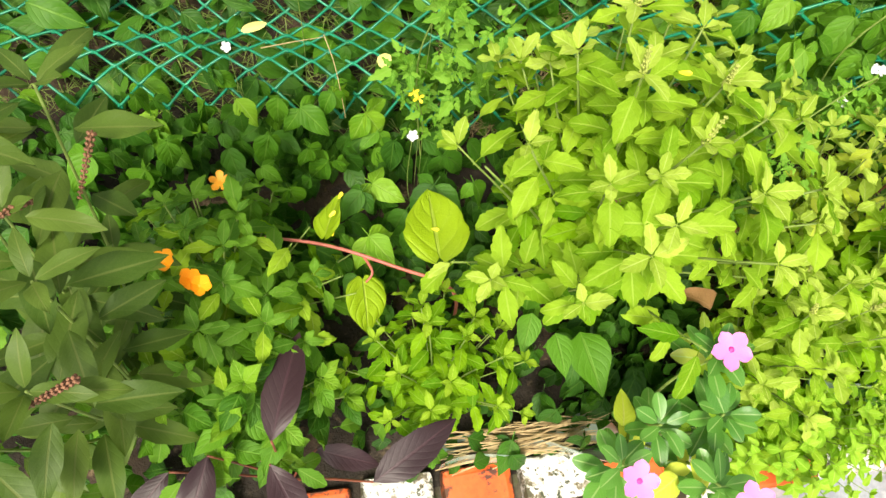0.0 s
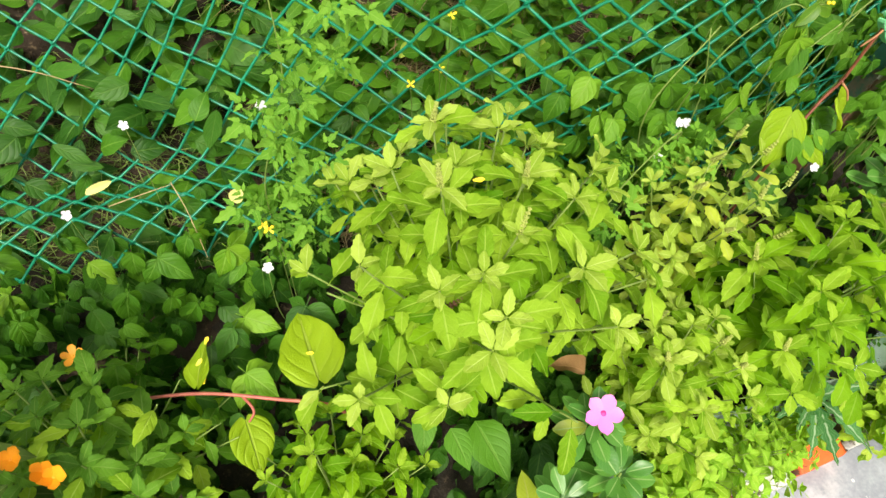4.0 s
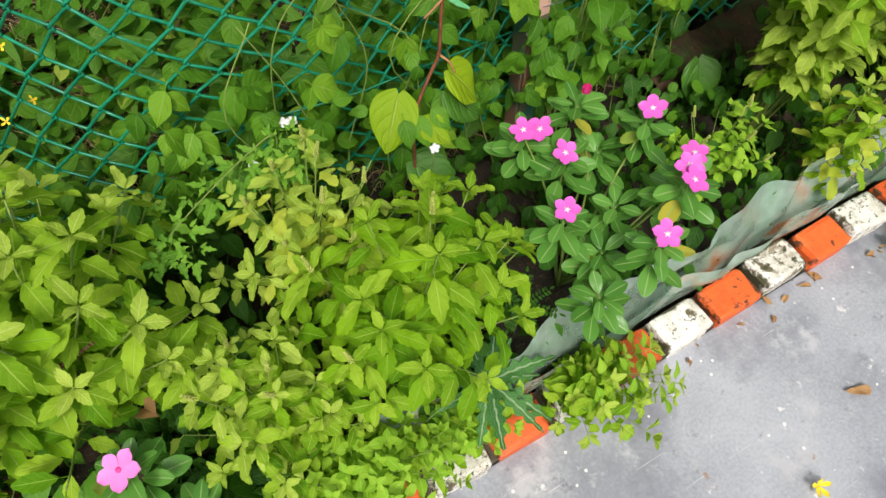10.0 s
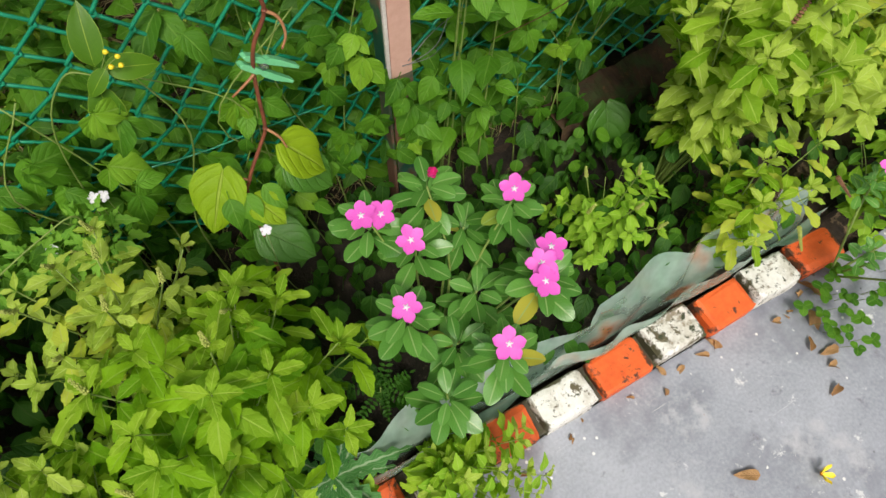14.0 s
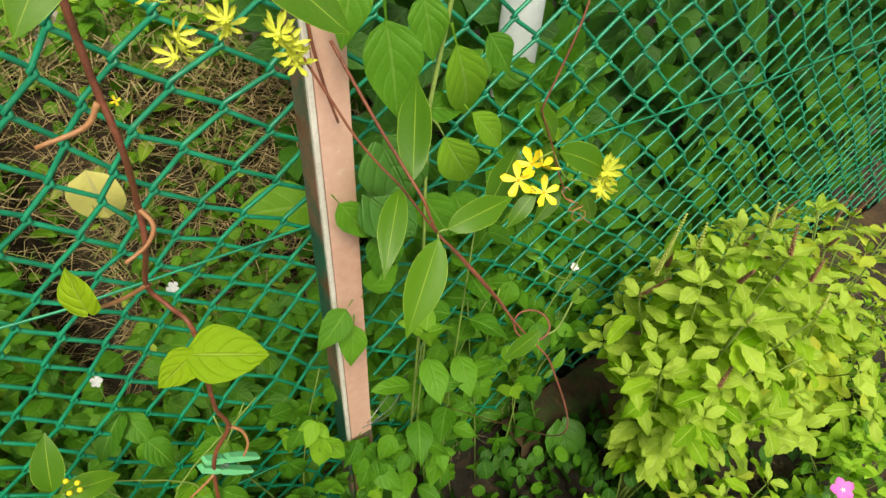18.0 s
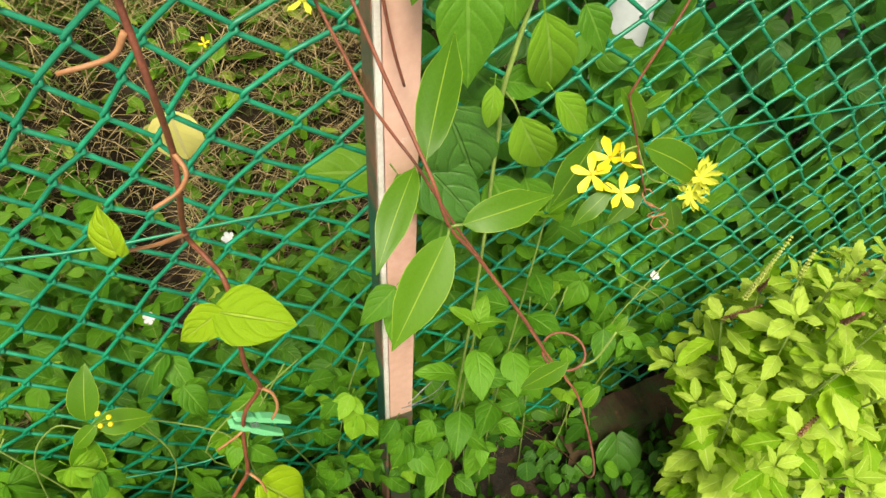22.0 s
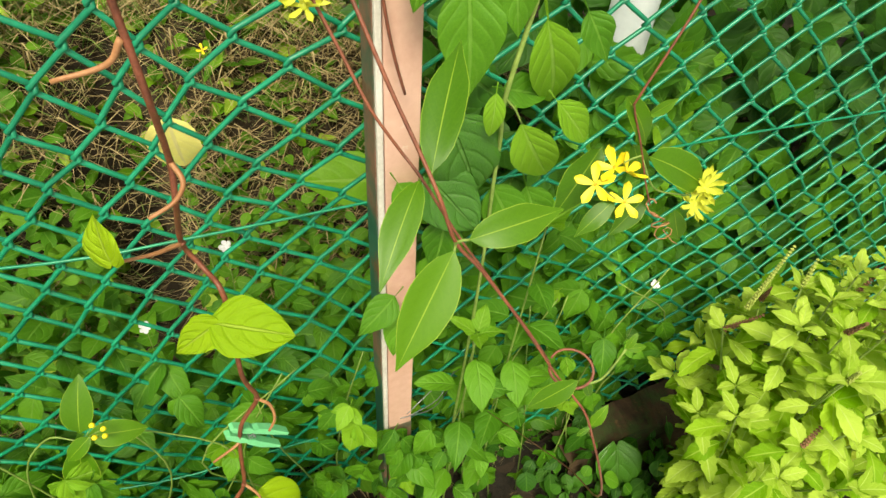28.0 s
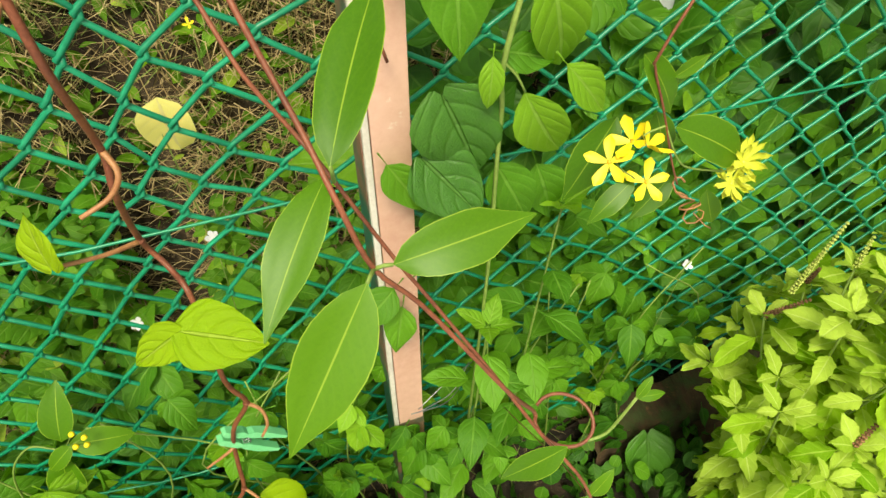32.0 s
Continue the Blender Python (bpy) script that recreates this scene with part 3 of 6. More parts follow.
def leaf(plant, key, p, d, up=(0, 0, 1), size=0.03, name="leaf", label="", wait=False, rank=None):
    """A leaf at p along d; with wait it is held back until finish() sorts the plant's leaves."""
    m = frame_axes(Vector(p) - plant.location, d, up) @ Matrix.Diagonal((size, size, size, 1))
    me = RND.choice(LEAVES[key])
    if wait:
        if p[2] > 0.13 and is_open(Vector(p) + Vector(d).normalized() * size * 0.5):
            return None
        QUEUE.setdefault(plant.name, []).append((p[2] if rank is None else rank, len(QUEUE[plant.name]) if plant.name in QUEUE else 0, me, m))
        return None
    return part(name, me, plant, m, label)


def finish(plant, count, extra_name="inner_leaves"):
    """The foremost leaves become parts of their own; the rest of the foliage is joined, one mesh for each material."""
    todo = sorted(QUEUE.pop(plant.name, []), key=lambda q: (-q[0], q[1]))
    for _, _, me, m in todo[:count]:
        part("leaf", me, plant, m)
    rest = {}
    for _, _, me, m in todo[count:]:
        rest.setdefault(me.materials[0].name, []).append((me, m))
    for name in sorted(rest):
        V, F, U, base = [], [], [], 0
        for me, m in rest[name]:
            co = np.empty(len(me.vertices) * 3)
            me.vertices.foreach_get("co", co)
            mm = np.array(m)
            V.append(co.reshape(-1, 3) @ mm[:3, :3].T + mm[:3, 3])
            F += [tuple(q + base for q in pl.vertices) for pl in me.polygons]
            uv = np.empty(len(me.loops) * 2)
            me.uv_layers[0].data.foreach_get("uv", uv)
            U.append(uv)
            base += len(me.vertices)
        big = bpy.data.meshes.new(extra_name)
        big.from_pydata(np.concatenate(V).tolist(), [], F)
        big.uv_layers.new(name="UVMap").data.foreach_set("uv", np.concatenate(U))
        big.materials.append(bpy.data.materials[name])
        big.polygons.foreach_set("use_smooth", [True] * len(big.polygons))
        ob = part(extra_name, big, plant)
        ob["kind"] = "stuff"


def stem(plant, points, r0, r1, material, sides=5, name="stem"):
    base = plant.location
    return part(name, tube("stem", [Vector(p) - base for p in points], r0, r1, material, sides), plant)


def shoot(plant, pts, key, size, gap, start=0.3, r0=0.002, material=None, lift=0.35, tuft=True, old=""):
    """A leafy shoot: a stem along pts with opposite pairs, each turned a quarter from the last, and a tuft at the tip."""
    pts = [Vector(p) for p in pts]
    stem(plant, pts, r0, r0 * 0.5, material or M_STEM)
    total = sum((pts[i + 1] - pts[i]).length for i in range(len(pts) - 1))
    s, turn, run, i = total * start, rr(0, 3.14), 0.0, 0
    while s < total:
        while i < len(pts) - 2 and run + (pts[i + 1] - pts[i]).length < s:
            run += (pts[i + 1] - pts[i]).length
            i += 1
        seg = pts[i + 1] - pts[i]
        p = pts[i] + seg * min(1.0, (s - run) / max(1e-6, seg.length))
        t = seg.normalized()
        a = t.orthogonal().normalized()
        b = t.cross(a)
        frac = s / total
        for k in (0, 1):
            ang = turn + math.pi * k + rr(-0.35, 0.35)
            d = a * math.cos(ang) + b * math.sin(ang)
            d = (d + t * lift * rr(0.4, 1.3) + Vector((0, 0, rr(-0.35, 0.15)))).normalized()
            up = (t + Vector((0, 0, 0.9)) + Vector((rr(-.35, .35), rr(-.35, .35), 0)))
            kk = old if old and RND.random() < 0.3 else key
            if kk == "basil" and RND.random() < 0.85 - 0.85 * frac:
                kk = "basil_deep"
            leaf(plant, kk, p + d * size * 0.22, d, up, size * rr(0.72, 1.15) * (1.0 - 0.25 * max(0, frac - 0.7)), wait=True, rank=frac + rr(0, 0.1))
        turn += math.pi / 2 + rr(-0.2, 0.2)
        s += gap * rr(0.8, 1.2)
    if tuft:
        tip, t = pts[-1], (pts[-1] - pts[-2]).normalized()
        a = t.orthogonal().normalized()
        b = t.cross(a)
        for k in range(4):
            ang = turn + k * math.pi / 2 + rr(-0.3, 0.3)
            d = (a * math.cos(ang) + b * math.sin(ang) + t * rr(0.4, 1.2)).normalized()
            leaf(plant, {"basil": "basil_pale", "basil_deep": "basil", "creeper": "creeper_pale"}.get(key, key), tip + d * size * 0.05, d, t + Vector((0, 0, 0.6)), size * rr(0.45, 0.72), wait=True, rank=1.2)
    return pts[-1]


def spike(plant, p, d, length, material, name="flower_spike"):
    """A seed spike: a thin stalk with whorls of small husks."""
    d = Vector(d).normalized()
    V, F = tube_geo([(0, 0, 0), (0, length * 0.5, 0.0), (0, length, 0)], 0.0011, 0.0006, 4)
    n = int(length / 0.0045)
    for i in range(n):
        for k in range(5):
            a = k * 1.2566 + i * 0.6
            r = 0.0024 * (1.1 - 0.6 * i / n)
            c = Vector((math.cos(a) * r, length * (i + 0.6) / n, math.sin(a) * r))
            base = len(V)
            s = 0.0018 * (1.15 - 0.5 * i / n)
            V += [c + Vector(q) * s for q in ((1, 0, 0), (-1, 0, 0), (0, 1.3, 0), (0, -1, 0), (0, 0, 1), (0, 0, -1))]
            F += [tuple(base + q for q in t) for t in ((0, 2, 4), (2, 1, 4), (1, 3, 4), (3, 0, 4), (2, 0, 5), (1, 2, 5), (3, 1, 5), (0, 3, 5))]
    return part(name, data("spike", V, F, material), plant, frame_axes(Vector(p) - plant.location, d, (0.2, 0.1, 1)))


def petal_mesh(shape_w, material, cup=0.1, rows=5, blunt=0.5, start=0.06):
    verts, faces, uvs = [], [], []
    for i in range(rows + 1):
        v = i / rows
        w = shape_w * (0.25 + 0.75 * math.sin(math.pi * min(1, v * 0.62 + 0.02))) if v < 0.99 else shape_w * blunt
        if rows >= 7:
            w = shape_w * (0.20 + 0.80 * math.sin(math.pi / 2 * v / 0.62)) if v < 0.62 else shape_w * math.sqrt(max(0.10, 1 - ((v - 0.62) / 0.40) ** 2))
        for u in (-1, -0.5, 0, 0.5, 1):
            verts.append((u * w, start + v - 0.07 * u * u * v, cup * v * v + 0.06 * abs(u) * v))
            uvs.append((0.5 + 0.5 * u, v))
    for i in range(rows):
        for k in range(4):
            a = i * 5 + k
            faces.append((a, a + 1, a + 6, a + 5))
    return data("petal", verts, faces, material, uvs)


def dome_mesh(material, squash=0.5, seg=8, rings=4):
    V, F = [], []
    for i in range(rings):
        a = math.pi / 2 * i / rings
        for k in range(seg):
            b = 2 * math.pi * k / seg
            V.append((math.cos(a) * math.cos(b), math.cos(a) * math.sin(b), squash * math.sin(a)))
    V.append((0, 0, squash))
    for i in range(rings - 1):
        for k in range(seg):
            F.append((i * seg + k, i * seg + (k + 1) % seg, (i + 1) * seg + (k + 1) % seg, (i + 1) * seg + k))
    for k in range(seg):
        F.append(((rings - 1) * seg + k, (rings - 1) * seg + (k + 1) % seg, len(V) - 1))
    F.append(tuple(range(seg))[::-1])
    return data("dome", V, F, material)


PETALS = {"pink": petal_mesh(0.40, M_PINK, 0.05, 8, 0.60), "pale": petal_mesh(0.40, M_PALEPINK, 0.05, 8, 0.60), "white": petal_mesh(0.36, M_WHITE, 0.15),
          "yellow": petal_mesh(0.235, M_YELLOW, 0.12, 6, 0.35, 0.10), "lime": petal_mesh(0.13, M_LIME, 0.3, 5, 0.2), "orange": petal_mesh(0.36, M_ORANGE, 0.15),
          "deep": petal_mesh(0.42, M_DEEPPINK, 0.5)}
def star_mesh(material):
    """A flat five-rayed eye, its rays lying along the petals."""
    V = [(0, 0, 0.28)]
    for k in range(20):
        b = 2 * math.pi * k / 20
        r = 1.0 + 0.5 * math.cos(5 * (b - math.pi / 2))
        V += [(r * math.cos(b), r * math.sin(b), 0.16), (r * math.cos(b), r * math.sin(b), 0.0)]
    F = []
    for k in range(20):
        a, b = 1 + 2 * k, 1 + 2 * ((k + 1) % 20)
        F += [(0, a, b), (a, a + 1, b + 1, b)]
    return data("eye", V, F, material)


EYES = {"star": star_mesh(M_WHITE), "white": dome_mesh(M_WHITE), "deep": dome_mesh(M_DEEPPINK), "yellow": dome_mesh(M_YELLOW, 1.0), "orange": dome_mesh(M_ORANGE), "lime": dome_mesh(M_LIME, 1.0), "node": dome_mesh(M_REDSTEM, 0.8)}


def flower(plant, p, facing, radius, petals, eye, n=5, eye_size=0.14, name="flower", spread=1.0, turn=None):
    """A flower head under its plant: each petal and the eye are pieces of it."""
    z = Vector(facing).normalized()
    m = frame_axes(Vector(p) - plant.location, z.orthogonal(), z) @ pose(0, 0, 0, 0, 0, rr(0, 72) if turn is None else turn)
    head = part(name, EYES[eye], plant, m @ Matrix.Diagonal((radius * eye_size, radius * eye_size, radius * eye_size, 1)))
    for k in range(n):
        q = pose(0, 0, 0, 0, 0, 360 * k / n + rr(-5, 5)) @ pose(0, 0, 0, 90 * (1 - spread) + rr(-6, 6), rr(-6, 6), 0)
        s = 1.0 / eye_size * rr(0.92, 1.05)
        part("petal", PETALS[petals], head, q @ Matrix.Diagonal((s, s, s, 1)))
    return head


def joined(name, pieces, material, label, category, at=(0, 0, 0), kind="stuff", parent=None):
    """Many uncountable pieces in one mesh; pieces: (verts, faces, uvs, pose)."""
    V, F, U = [], [], []
    for v, f, u, m in pieces:
        base = len(V)
        V += [m @ Vector(q) for q in v]
        F += [tuple(q + base for q in ff) for ff in f]
        U += u
    ob = new(name, data(name, V, F, material, U))
    ob.location = at
    ob.parent = parent
    return tagged(ob, label, category, "", kind)


def box_bm(sx, sy, sz, bevel=0.0, rough=0.0, seed=0):
    r = random.Random(seed)
    bm = bmesh.new()
    bmesh.ops.create_cube(bm, size=1.0)
    bmesh.ops.scale(bm, vec=(sx, sy, sz), verts=bm.verts)
    if bevel:
        bmesh.ops.bevel(bm, geom=bm.edges[:], offset=bevel, segments=2, profile=0.6, affect="EDGES")
    if rough:
        for v in bm.verts:
            v.co += Vector((r.uniform(-1, 1), r.uniform(-1, 1), r.uniform(-1, 1))) * rough
    return bm


def sheet_grid(name, xs, ys, height, material):
    """A ground sheet over a grid of x and y with its height."""
    verts = [(x, y, height(x, y)) for y in ys for x in xs]
    n = len(xs)
    faces = [(j * n + i, j * n + i + 1, (j + 1) * n + i + 1, (j + 1) * n + i) for j in range(len(ys) - 1) for i in range(n - 1)]
    return data(name, verts, faces, material)


# ground, floor, footing
def fence_y(x):
    """The fence runs along the bed to the post, and from there slants away."""
    return 0.565 + 0.17 * max(0.0, 0.90 - x)


def lean(x):
    """How far the sagging fence lies back at its near end, for each metre of height."""
    return 0.85 * smooth(0.65, 0.15, x) if x < 0.65 else 0.0


def bank(x, y):
    y = y - (fence_y(x) - 0.57) * smooth(0.1, 0.5, y) if -3 < x < 5 else y
    n = noise.noise(Vector((x * 3.1, y * 3.1, 0.3))) * 0.05 + noise.noise(Vector((x * 11, y * 11, 2.0))) * 0.018
    rise = 0.42 + 0.36 * smooth(0.2, 0.8, x) - 0.30 * smooth(1.3, 1.9, x)
    z = 0.015 + 0.4 * n * smooth(0.07, 0.16, y)
    gully = 0.10 * math.exp(-((x - 0.905) / 0.06) ** 2)
    if y > 0.55:
        z += rise * (0.22 * smooth(0.60, 0.95, y) + 0.70 * smooth(1.0 + n + gully, 1.16 + n + gully, y)) + n * smooth(0.55, 0.8, y) + 0.25 * smooth(1.2, 3.0, y)
    if y < 0.085:
        z = -0.045
    return z


def steps(a, b, d):
    return [a + (b - a) * i / round((b - a) / d) for i in range(round((b - a) / d) + 1)]


far = [-400, -120, -40, -14, -6]
GX = far + steps(-3.0, 4.4, 0.04) + [7, 15, 40, 120, 400]
GY = far + [-3, -1.5, -0.5] + [0.02, 0.06, 0.082, 0.09] + steps(0.10, 2.0, 0.035) + [2.6, 3.5, 6, 15, 40, 120, 400]
ground = tagged(new("ground", sheet_grid("ground", GX, GY, bank, M_BANK)), "dark damp garden earth rising to a rough bank", "ground", "", "structure")
soil_xs, soil_ys = steps(-1.4, 3.2, 0.02), steps(0.085, 0.85, 0.0172)
bed_soil = tagged(new("bed_soil", sheet_grid("bed_soil", soil_xs, soil_ys, lambda x, y: 0.022 + 0.02 * noise.noise(Vector((x * 14, y * 14, 5))) + 0.008 * noise.noise(Vector((x * 50, y * 50, 1))), M_SOIL)),
                  "dark crumbly soil of the flower bed", "soil", "", "structure")
bm = box_bm(9.0, 4.0, 0.06, 0.004)
floor = tagged(part("floor", (bm, M_FLOOR), None, pose(0.8, -1.998, -0.03)), "smooth grey-blue cement yard floor, stained and scuffed", "floor", "", "structure")

# kerb of painted bricks, alternately orange and white
kerb = thing("kerb", (1.331, 0.0, 0.0), "low garden kerb of orange and white painted bricks", "kerb", "", "structure")
def kerb_y(x):
    """The kerb's near end is set back a little."""
    return 0.036 * smooth(0.50, 0.25, x) if x < 0.5 else 0.0


for x0, x1 in ((-1.26, 0.375), (0.376, 1.94)):
    bm = box_bm(x1 - x0, 0.066, 0.056, 0.004)
    part("mortar_bed", (bm, M_MORTAR), kerb, pose((x0 + x1) / 2 - 1.331, 0.037 + (0.034 if x0 < 0 else 0.0), -0.012))
BRICKS = []
for i in range(6):
    r = random.Random(40 + i)
    bm = box_bm(0.110, 0.070, 0.064, 0.009 + 0.002 * (i % 3), 0.0018, i)
    me = bpy.data.meshes.new("brick")
    bm.to_mesh(me)
    bm.free()
    BRICKS.append(me)
for i, me in enumerate(BRICKS):
    me.materials.append(M_BRICK_O if i < 3 else M_BRICK_W)
for k in range(-21, 5):
    me = BRICKS[(k // 2) % 3 + (0 if k % 2 == 0 else 3)]
    part("brick", me, kerb, pose(k * 0.1235 + 0.060, 0.036 + rr(-0.003, 0.003) + kerb_y(1.331 + k * 0.1235 + 0.06), 0.014 + rr(-0.004, 0.004), rr(-4, 4), rr(-3, 3), rr(-3, 3)))

# footing under the fence
footing = thing("footing", (2.4, 0.53, 0.0), "low crumbling brown footing under the fence", "footing", "", "structure")
bm = bmesh.new()
bmesh.ops.create_grid(bm, x_segments=90, y_segments=3, size=0.5)
for v in bm.verts:
    x, y = v.co.x * 1.9, v.co.y
    w = noise.noise(Vector((x * 5, y * 3, 1))) * 0.02
    prof = [(-0.070, -0.05), (-0.045, 0.095), (0.04, 0.115), (0.07, -0.05)]
    k = min(3, max(0, round((y + 0.5) * 3)))
    v.co = Vector((x, prof[k][0] + w, prof[k][1] + (w * 1.5 + noise.noise(Vector((x * 23, k, 4))) * 0.012 if prof[k][1] > 0 else 0)))
part("masonry", (bm, M_FOOTING), footing, pose(0.10, -0.01, 0.02))

# chain-link fence
fence = thing("fence", (0, 0.0, 0), "green vinyl-coated chain-link fence with sagging mesh", "fence", "", "structure")
STEP = 0.0315


def pitch_at(x, k):
    """Half a mesh: drawn out beyond the post and at the near end, narrow where two wires are pulled together."""
    if k in (27, 28):
        return 0.025
    return 0.036 if x < 0.35 else 0.033 if x < 0.80 else 0.0285 if k < 27 else 0.034 if x < 1.20 else 0.0365


LINKS = {25: 0.923}
for k in range(25, 89):
    LINKS[k + 1] = LINKS[k] + pitch_at(LINKS[k], k)
for k in range(25, -31, -1):
    LINKS[k - 1] = LINKS[k] - pitch_at(LINKS[k], k - 1)


def sag(x, z):
    """How far the mesh strays: it sags, leans over before the post, and is drawn together round one pulled knot."""
    shear = -0.10 * (z - 0.75) * smooth(0.60, 0.85, x) * smooth(1.18, 1.06, x)
    pull = 0.22 * math.exp(-((x - 1.01) ** 2 + (z - 0.92) ** 2) / 0.0045)
    return (shear + pull * (1.01 - x) + 0.010 * noise.noise(Vector((x * 5, z * 5, 7.0))) + 0.006 * noise.noise(Vector((x * 17, z * 17, 3.0))),
            0.018 * noise.noise(Vector((x * 2.2, z * 2.2, 1.0))),
            0.010 * noise.noise(Vector((x * 5, z * 5, 17.0))) + 0.006 * noise.noise(Vector((x * 17, z * 17, 23.0))))


def slump(x, z):
    """The near end has slid down: its rows crowd at the foot and run downhill away from the post."""
    up = z - 0.17
    return 0.17 + up * (1 - 0.20 * smooth(0.55, 0.0, x)) - 0.32 * min(0.6, max(0.0, 0.55 - x)) * smooth(0.0, 0.25, up)


for k in range(-30, 87):
    pts = []
    xk = LINKS[k]
    for j in range(47):
        z = 0.146 + j * STEP
        s = 1 if (j + k) % 2 else -1
        half = 0.5 * (LINKS[k + 1] - xk if s > 0 else xk - LINKS[k - 1])
        dx, dy, dzz = sag(xk + s * half, z)
        for dz, f, w in ((-0.0046, 0.80, 0.0), (-0.0017, 1.05, -0.0024), (0.0017, 1.05, 0.0024), (0.0046, 0.80, 0.0)):
            x = xk + s * f * (half + 0.0012) + dx
            pts.append((x, fence_y(x) + w * s + dy + lean(x) * (z - 0.17), slump(x, z + dz + dzz)))
    part("wire", tube("wire", pts, 0.0025, 0.0025, M_WIRE, 6), fence)
for z in (0.79, 0.36):
    part("line_wire", tube("line_wire", [(x, fence_y(x) - 0.006 + sag(x, z)[1] + lean(x) * (z - 0.17), z + 0.012 * noise.noise(Vector((x * 2, z, 0)))) for x in steps(0.62, 3.3, 0.05)], 0.0016, 0.0016, M_WIRE, 6), fence)

# angle-iron post
post = thing("fence_post", (1.194, 0.50, 0.0), "pink-primed angle-iron fence post with rust spots", "post")
bm = box_bm(0.033, 0.005, 1.33, 0.0012)
part("front_flange", (bm, M_POSTPINK), post, pose(0.0205, 0, 1.095))
bm = box_bm(0.035, 0.005, 0.43, 0.0012)
part("flange_foot", (bm, M_POSTGREEN), post, pose(0.0205, 0, 0.215), "dark green weathered foot of the flange")
bm = box_bm(0.005, 0.032, 1.9, 0.0012)
part("side_flange", (bm, M_POSTGREEN), post, pose(-0.0015, 0.0165, 0.80), "dark green side flange")
bm = box_bm(0.006, 0.0052, 1.36, 0.0015)
part("worn_edge", (bm, M_POSTEDGE), post, pose(0.0, -0.0012, 1.08), "pale edge where the paint has gone")
post.rotation_euler = (0, radians(-2.0), 0)
for a, b, c in (((0.03, -0.004, 0.455), (0.075, 0.012, 0.470), (0.125, 0.035, 0.462)), ((0.03, -0.004, 0.447), (0.08, 0.005, 0.452), (0.115, 0.03, 0.470)), ((0.02, -0.005, 0.451), (0.07, 0.0, 0.440), (0.110, 0.03, 0.425))):
    part("tie_wire", tube("tie_wire", spline([a, b, c], 5), 0.0007, 0.0006, M_STEEL, 5), post)

# plastic film behind the kerb
film = thing("plastic_film", (1.2, 0.09, 0.0), "crumpled cloudy plastic film standing behind the kerb", "plastic sheet")
xs, rows = steps(-1.1, 0.68, 0.008), 10
V = []
for j in range(rows):
    f = j / (rows - 1)
    for x in xs:
        wx = x + 1.2
        top = 0.15 + 0.07 * noise.noise(Vector((wx * 5, 0, 2))) + 0.020 * noise.noise(Vector((wx * 12, 0, 7))) + 0.05 * smooth(1.1, 1.3, wx) - 0.06 * smooth(1.0, 0.6, wx) - 0.05 * smooth(0.55, 0.3, wx)
        crumple = 0.034 * noise.noise(Vector((wx * 11, f * 1.5, 9))) + 0.003 * noise.noise(Vector((wx * 30, f * 2, 4)))
        V.append((x + 0.05 * f * noise.noise(Vector((wx * 9, f, 3))), 0.0 + crumple * (0.25 + f) + 0.03 * f * f + kerb_y(wx), 0.02 + top * f))
n = len(xs)
F = [(j * n + i, j * n + i + 1, (j + 1) * n + i + 1, (j + 1) * n + i) for j in range(rows - 1) for i in range(n - 1)]
part("sheet", data("sheet", V, F, M_FILM), film)
V = []
for j in range(rows):
    f = j / (rows - 1)
    for x in xs:
        wx = x + 1.2
        top = 0.085 + 0.045 * noise.noise(Vector((wx * 6, 3, 2))) + 0.02 * noise.noise(Vector((wx * 15, 2, 7))) + 0.03 * smooth(1.1, 1.3, wx)
        wave = 0.030 * noise.noise(Vector((wx * 10, f * 1.2, 21)))
        V.append((x + 0.04 * f * noise.noise(Vector((wx * 9, f, 13))), -0.010 + wave * (0.2 + f) - 0.012 * f + kerb_y(wx), 0.02 + max(0.03, top) * f))
part("front_fold", data("fold", V, F, M_FILM), film)


# foliage of the bed
def dome_plant(plant, base, top, radius, count, key, size, gap, start=0.3, r0=0.002, lean=(0, 0), old="", squash=1.0, low=0.35, material=None, lift=0.35):
    """Shoots rising from a base and spreading to a dome of tips."""
    base = Vector(base)
    tips = []
    for i in range(count):
        a = i * 2.39996 + rr(-0.3, 0.3)
        f = math.sqrt((i + 0.5) / count)
        tx, ty = math.cos(a) * radius * f, math.sin(a) * radius * f * squash
        tz = top * (1 - (1 - low) * f * f) * rr(0.9, 1.06)
        tip = base + Vector((tx + lean[0], ty + lean[1], tz))
        mid = base.lerp(tip, 0.5) + Vector((-tx * 0.12, -ty * 0.12, tz * 0.10))
        tips.append(shoot(plant, spline([base + Vector((rr(-.01, .01), rr(-.01, .01), 0)), mid, tip], 5), key, size, gap, start, r0, material, lift, True, old))
    return tips


basil_a = thing("basil_plant", (0.33, 0.37, 0.02), "tall bushy holy basil with light green toothed leaves", "plant", "basil plants")
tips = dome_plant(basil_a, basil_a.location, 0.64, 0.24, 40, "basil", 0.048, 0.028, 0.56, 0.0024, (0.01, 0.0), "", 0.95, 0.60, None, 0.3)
for i in range(4):
    spike(basil_a, tips[i * 2] + Vector((0, 0, -0.005)), (rr(-.4, .4), rr(-.2, .4), 1), 0.035, M_SPIKE_GREEN)
for p in ((0.26, 0.30, 0.50), (0.40, 0.27, 0.46)):
    spike(basil_a, p, (0.9, 0.1, 0.2), 0.045, M_SPIKE, "dry_spike")
finish(basil_a, 260)
basil_b = thing("basil_plant", (0.79, 0.20, 0.02), "bushy holy basil with light green leaves beside the kerb", "plant", "basil plants")
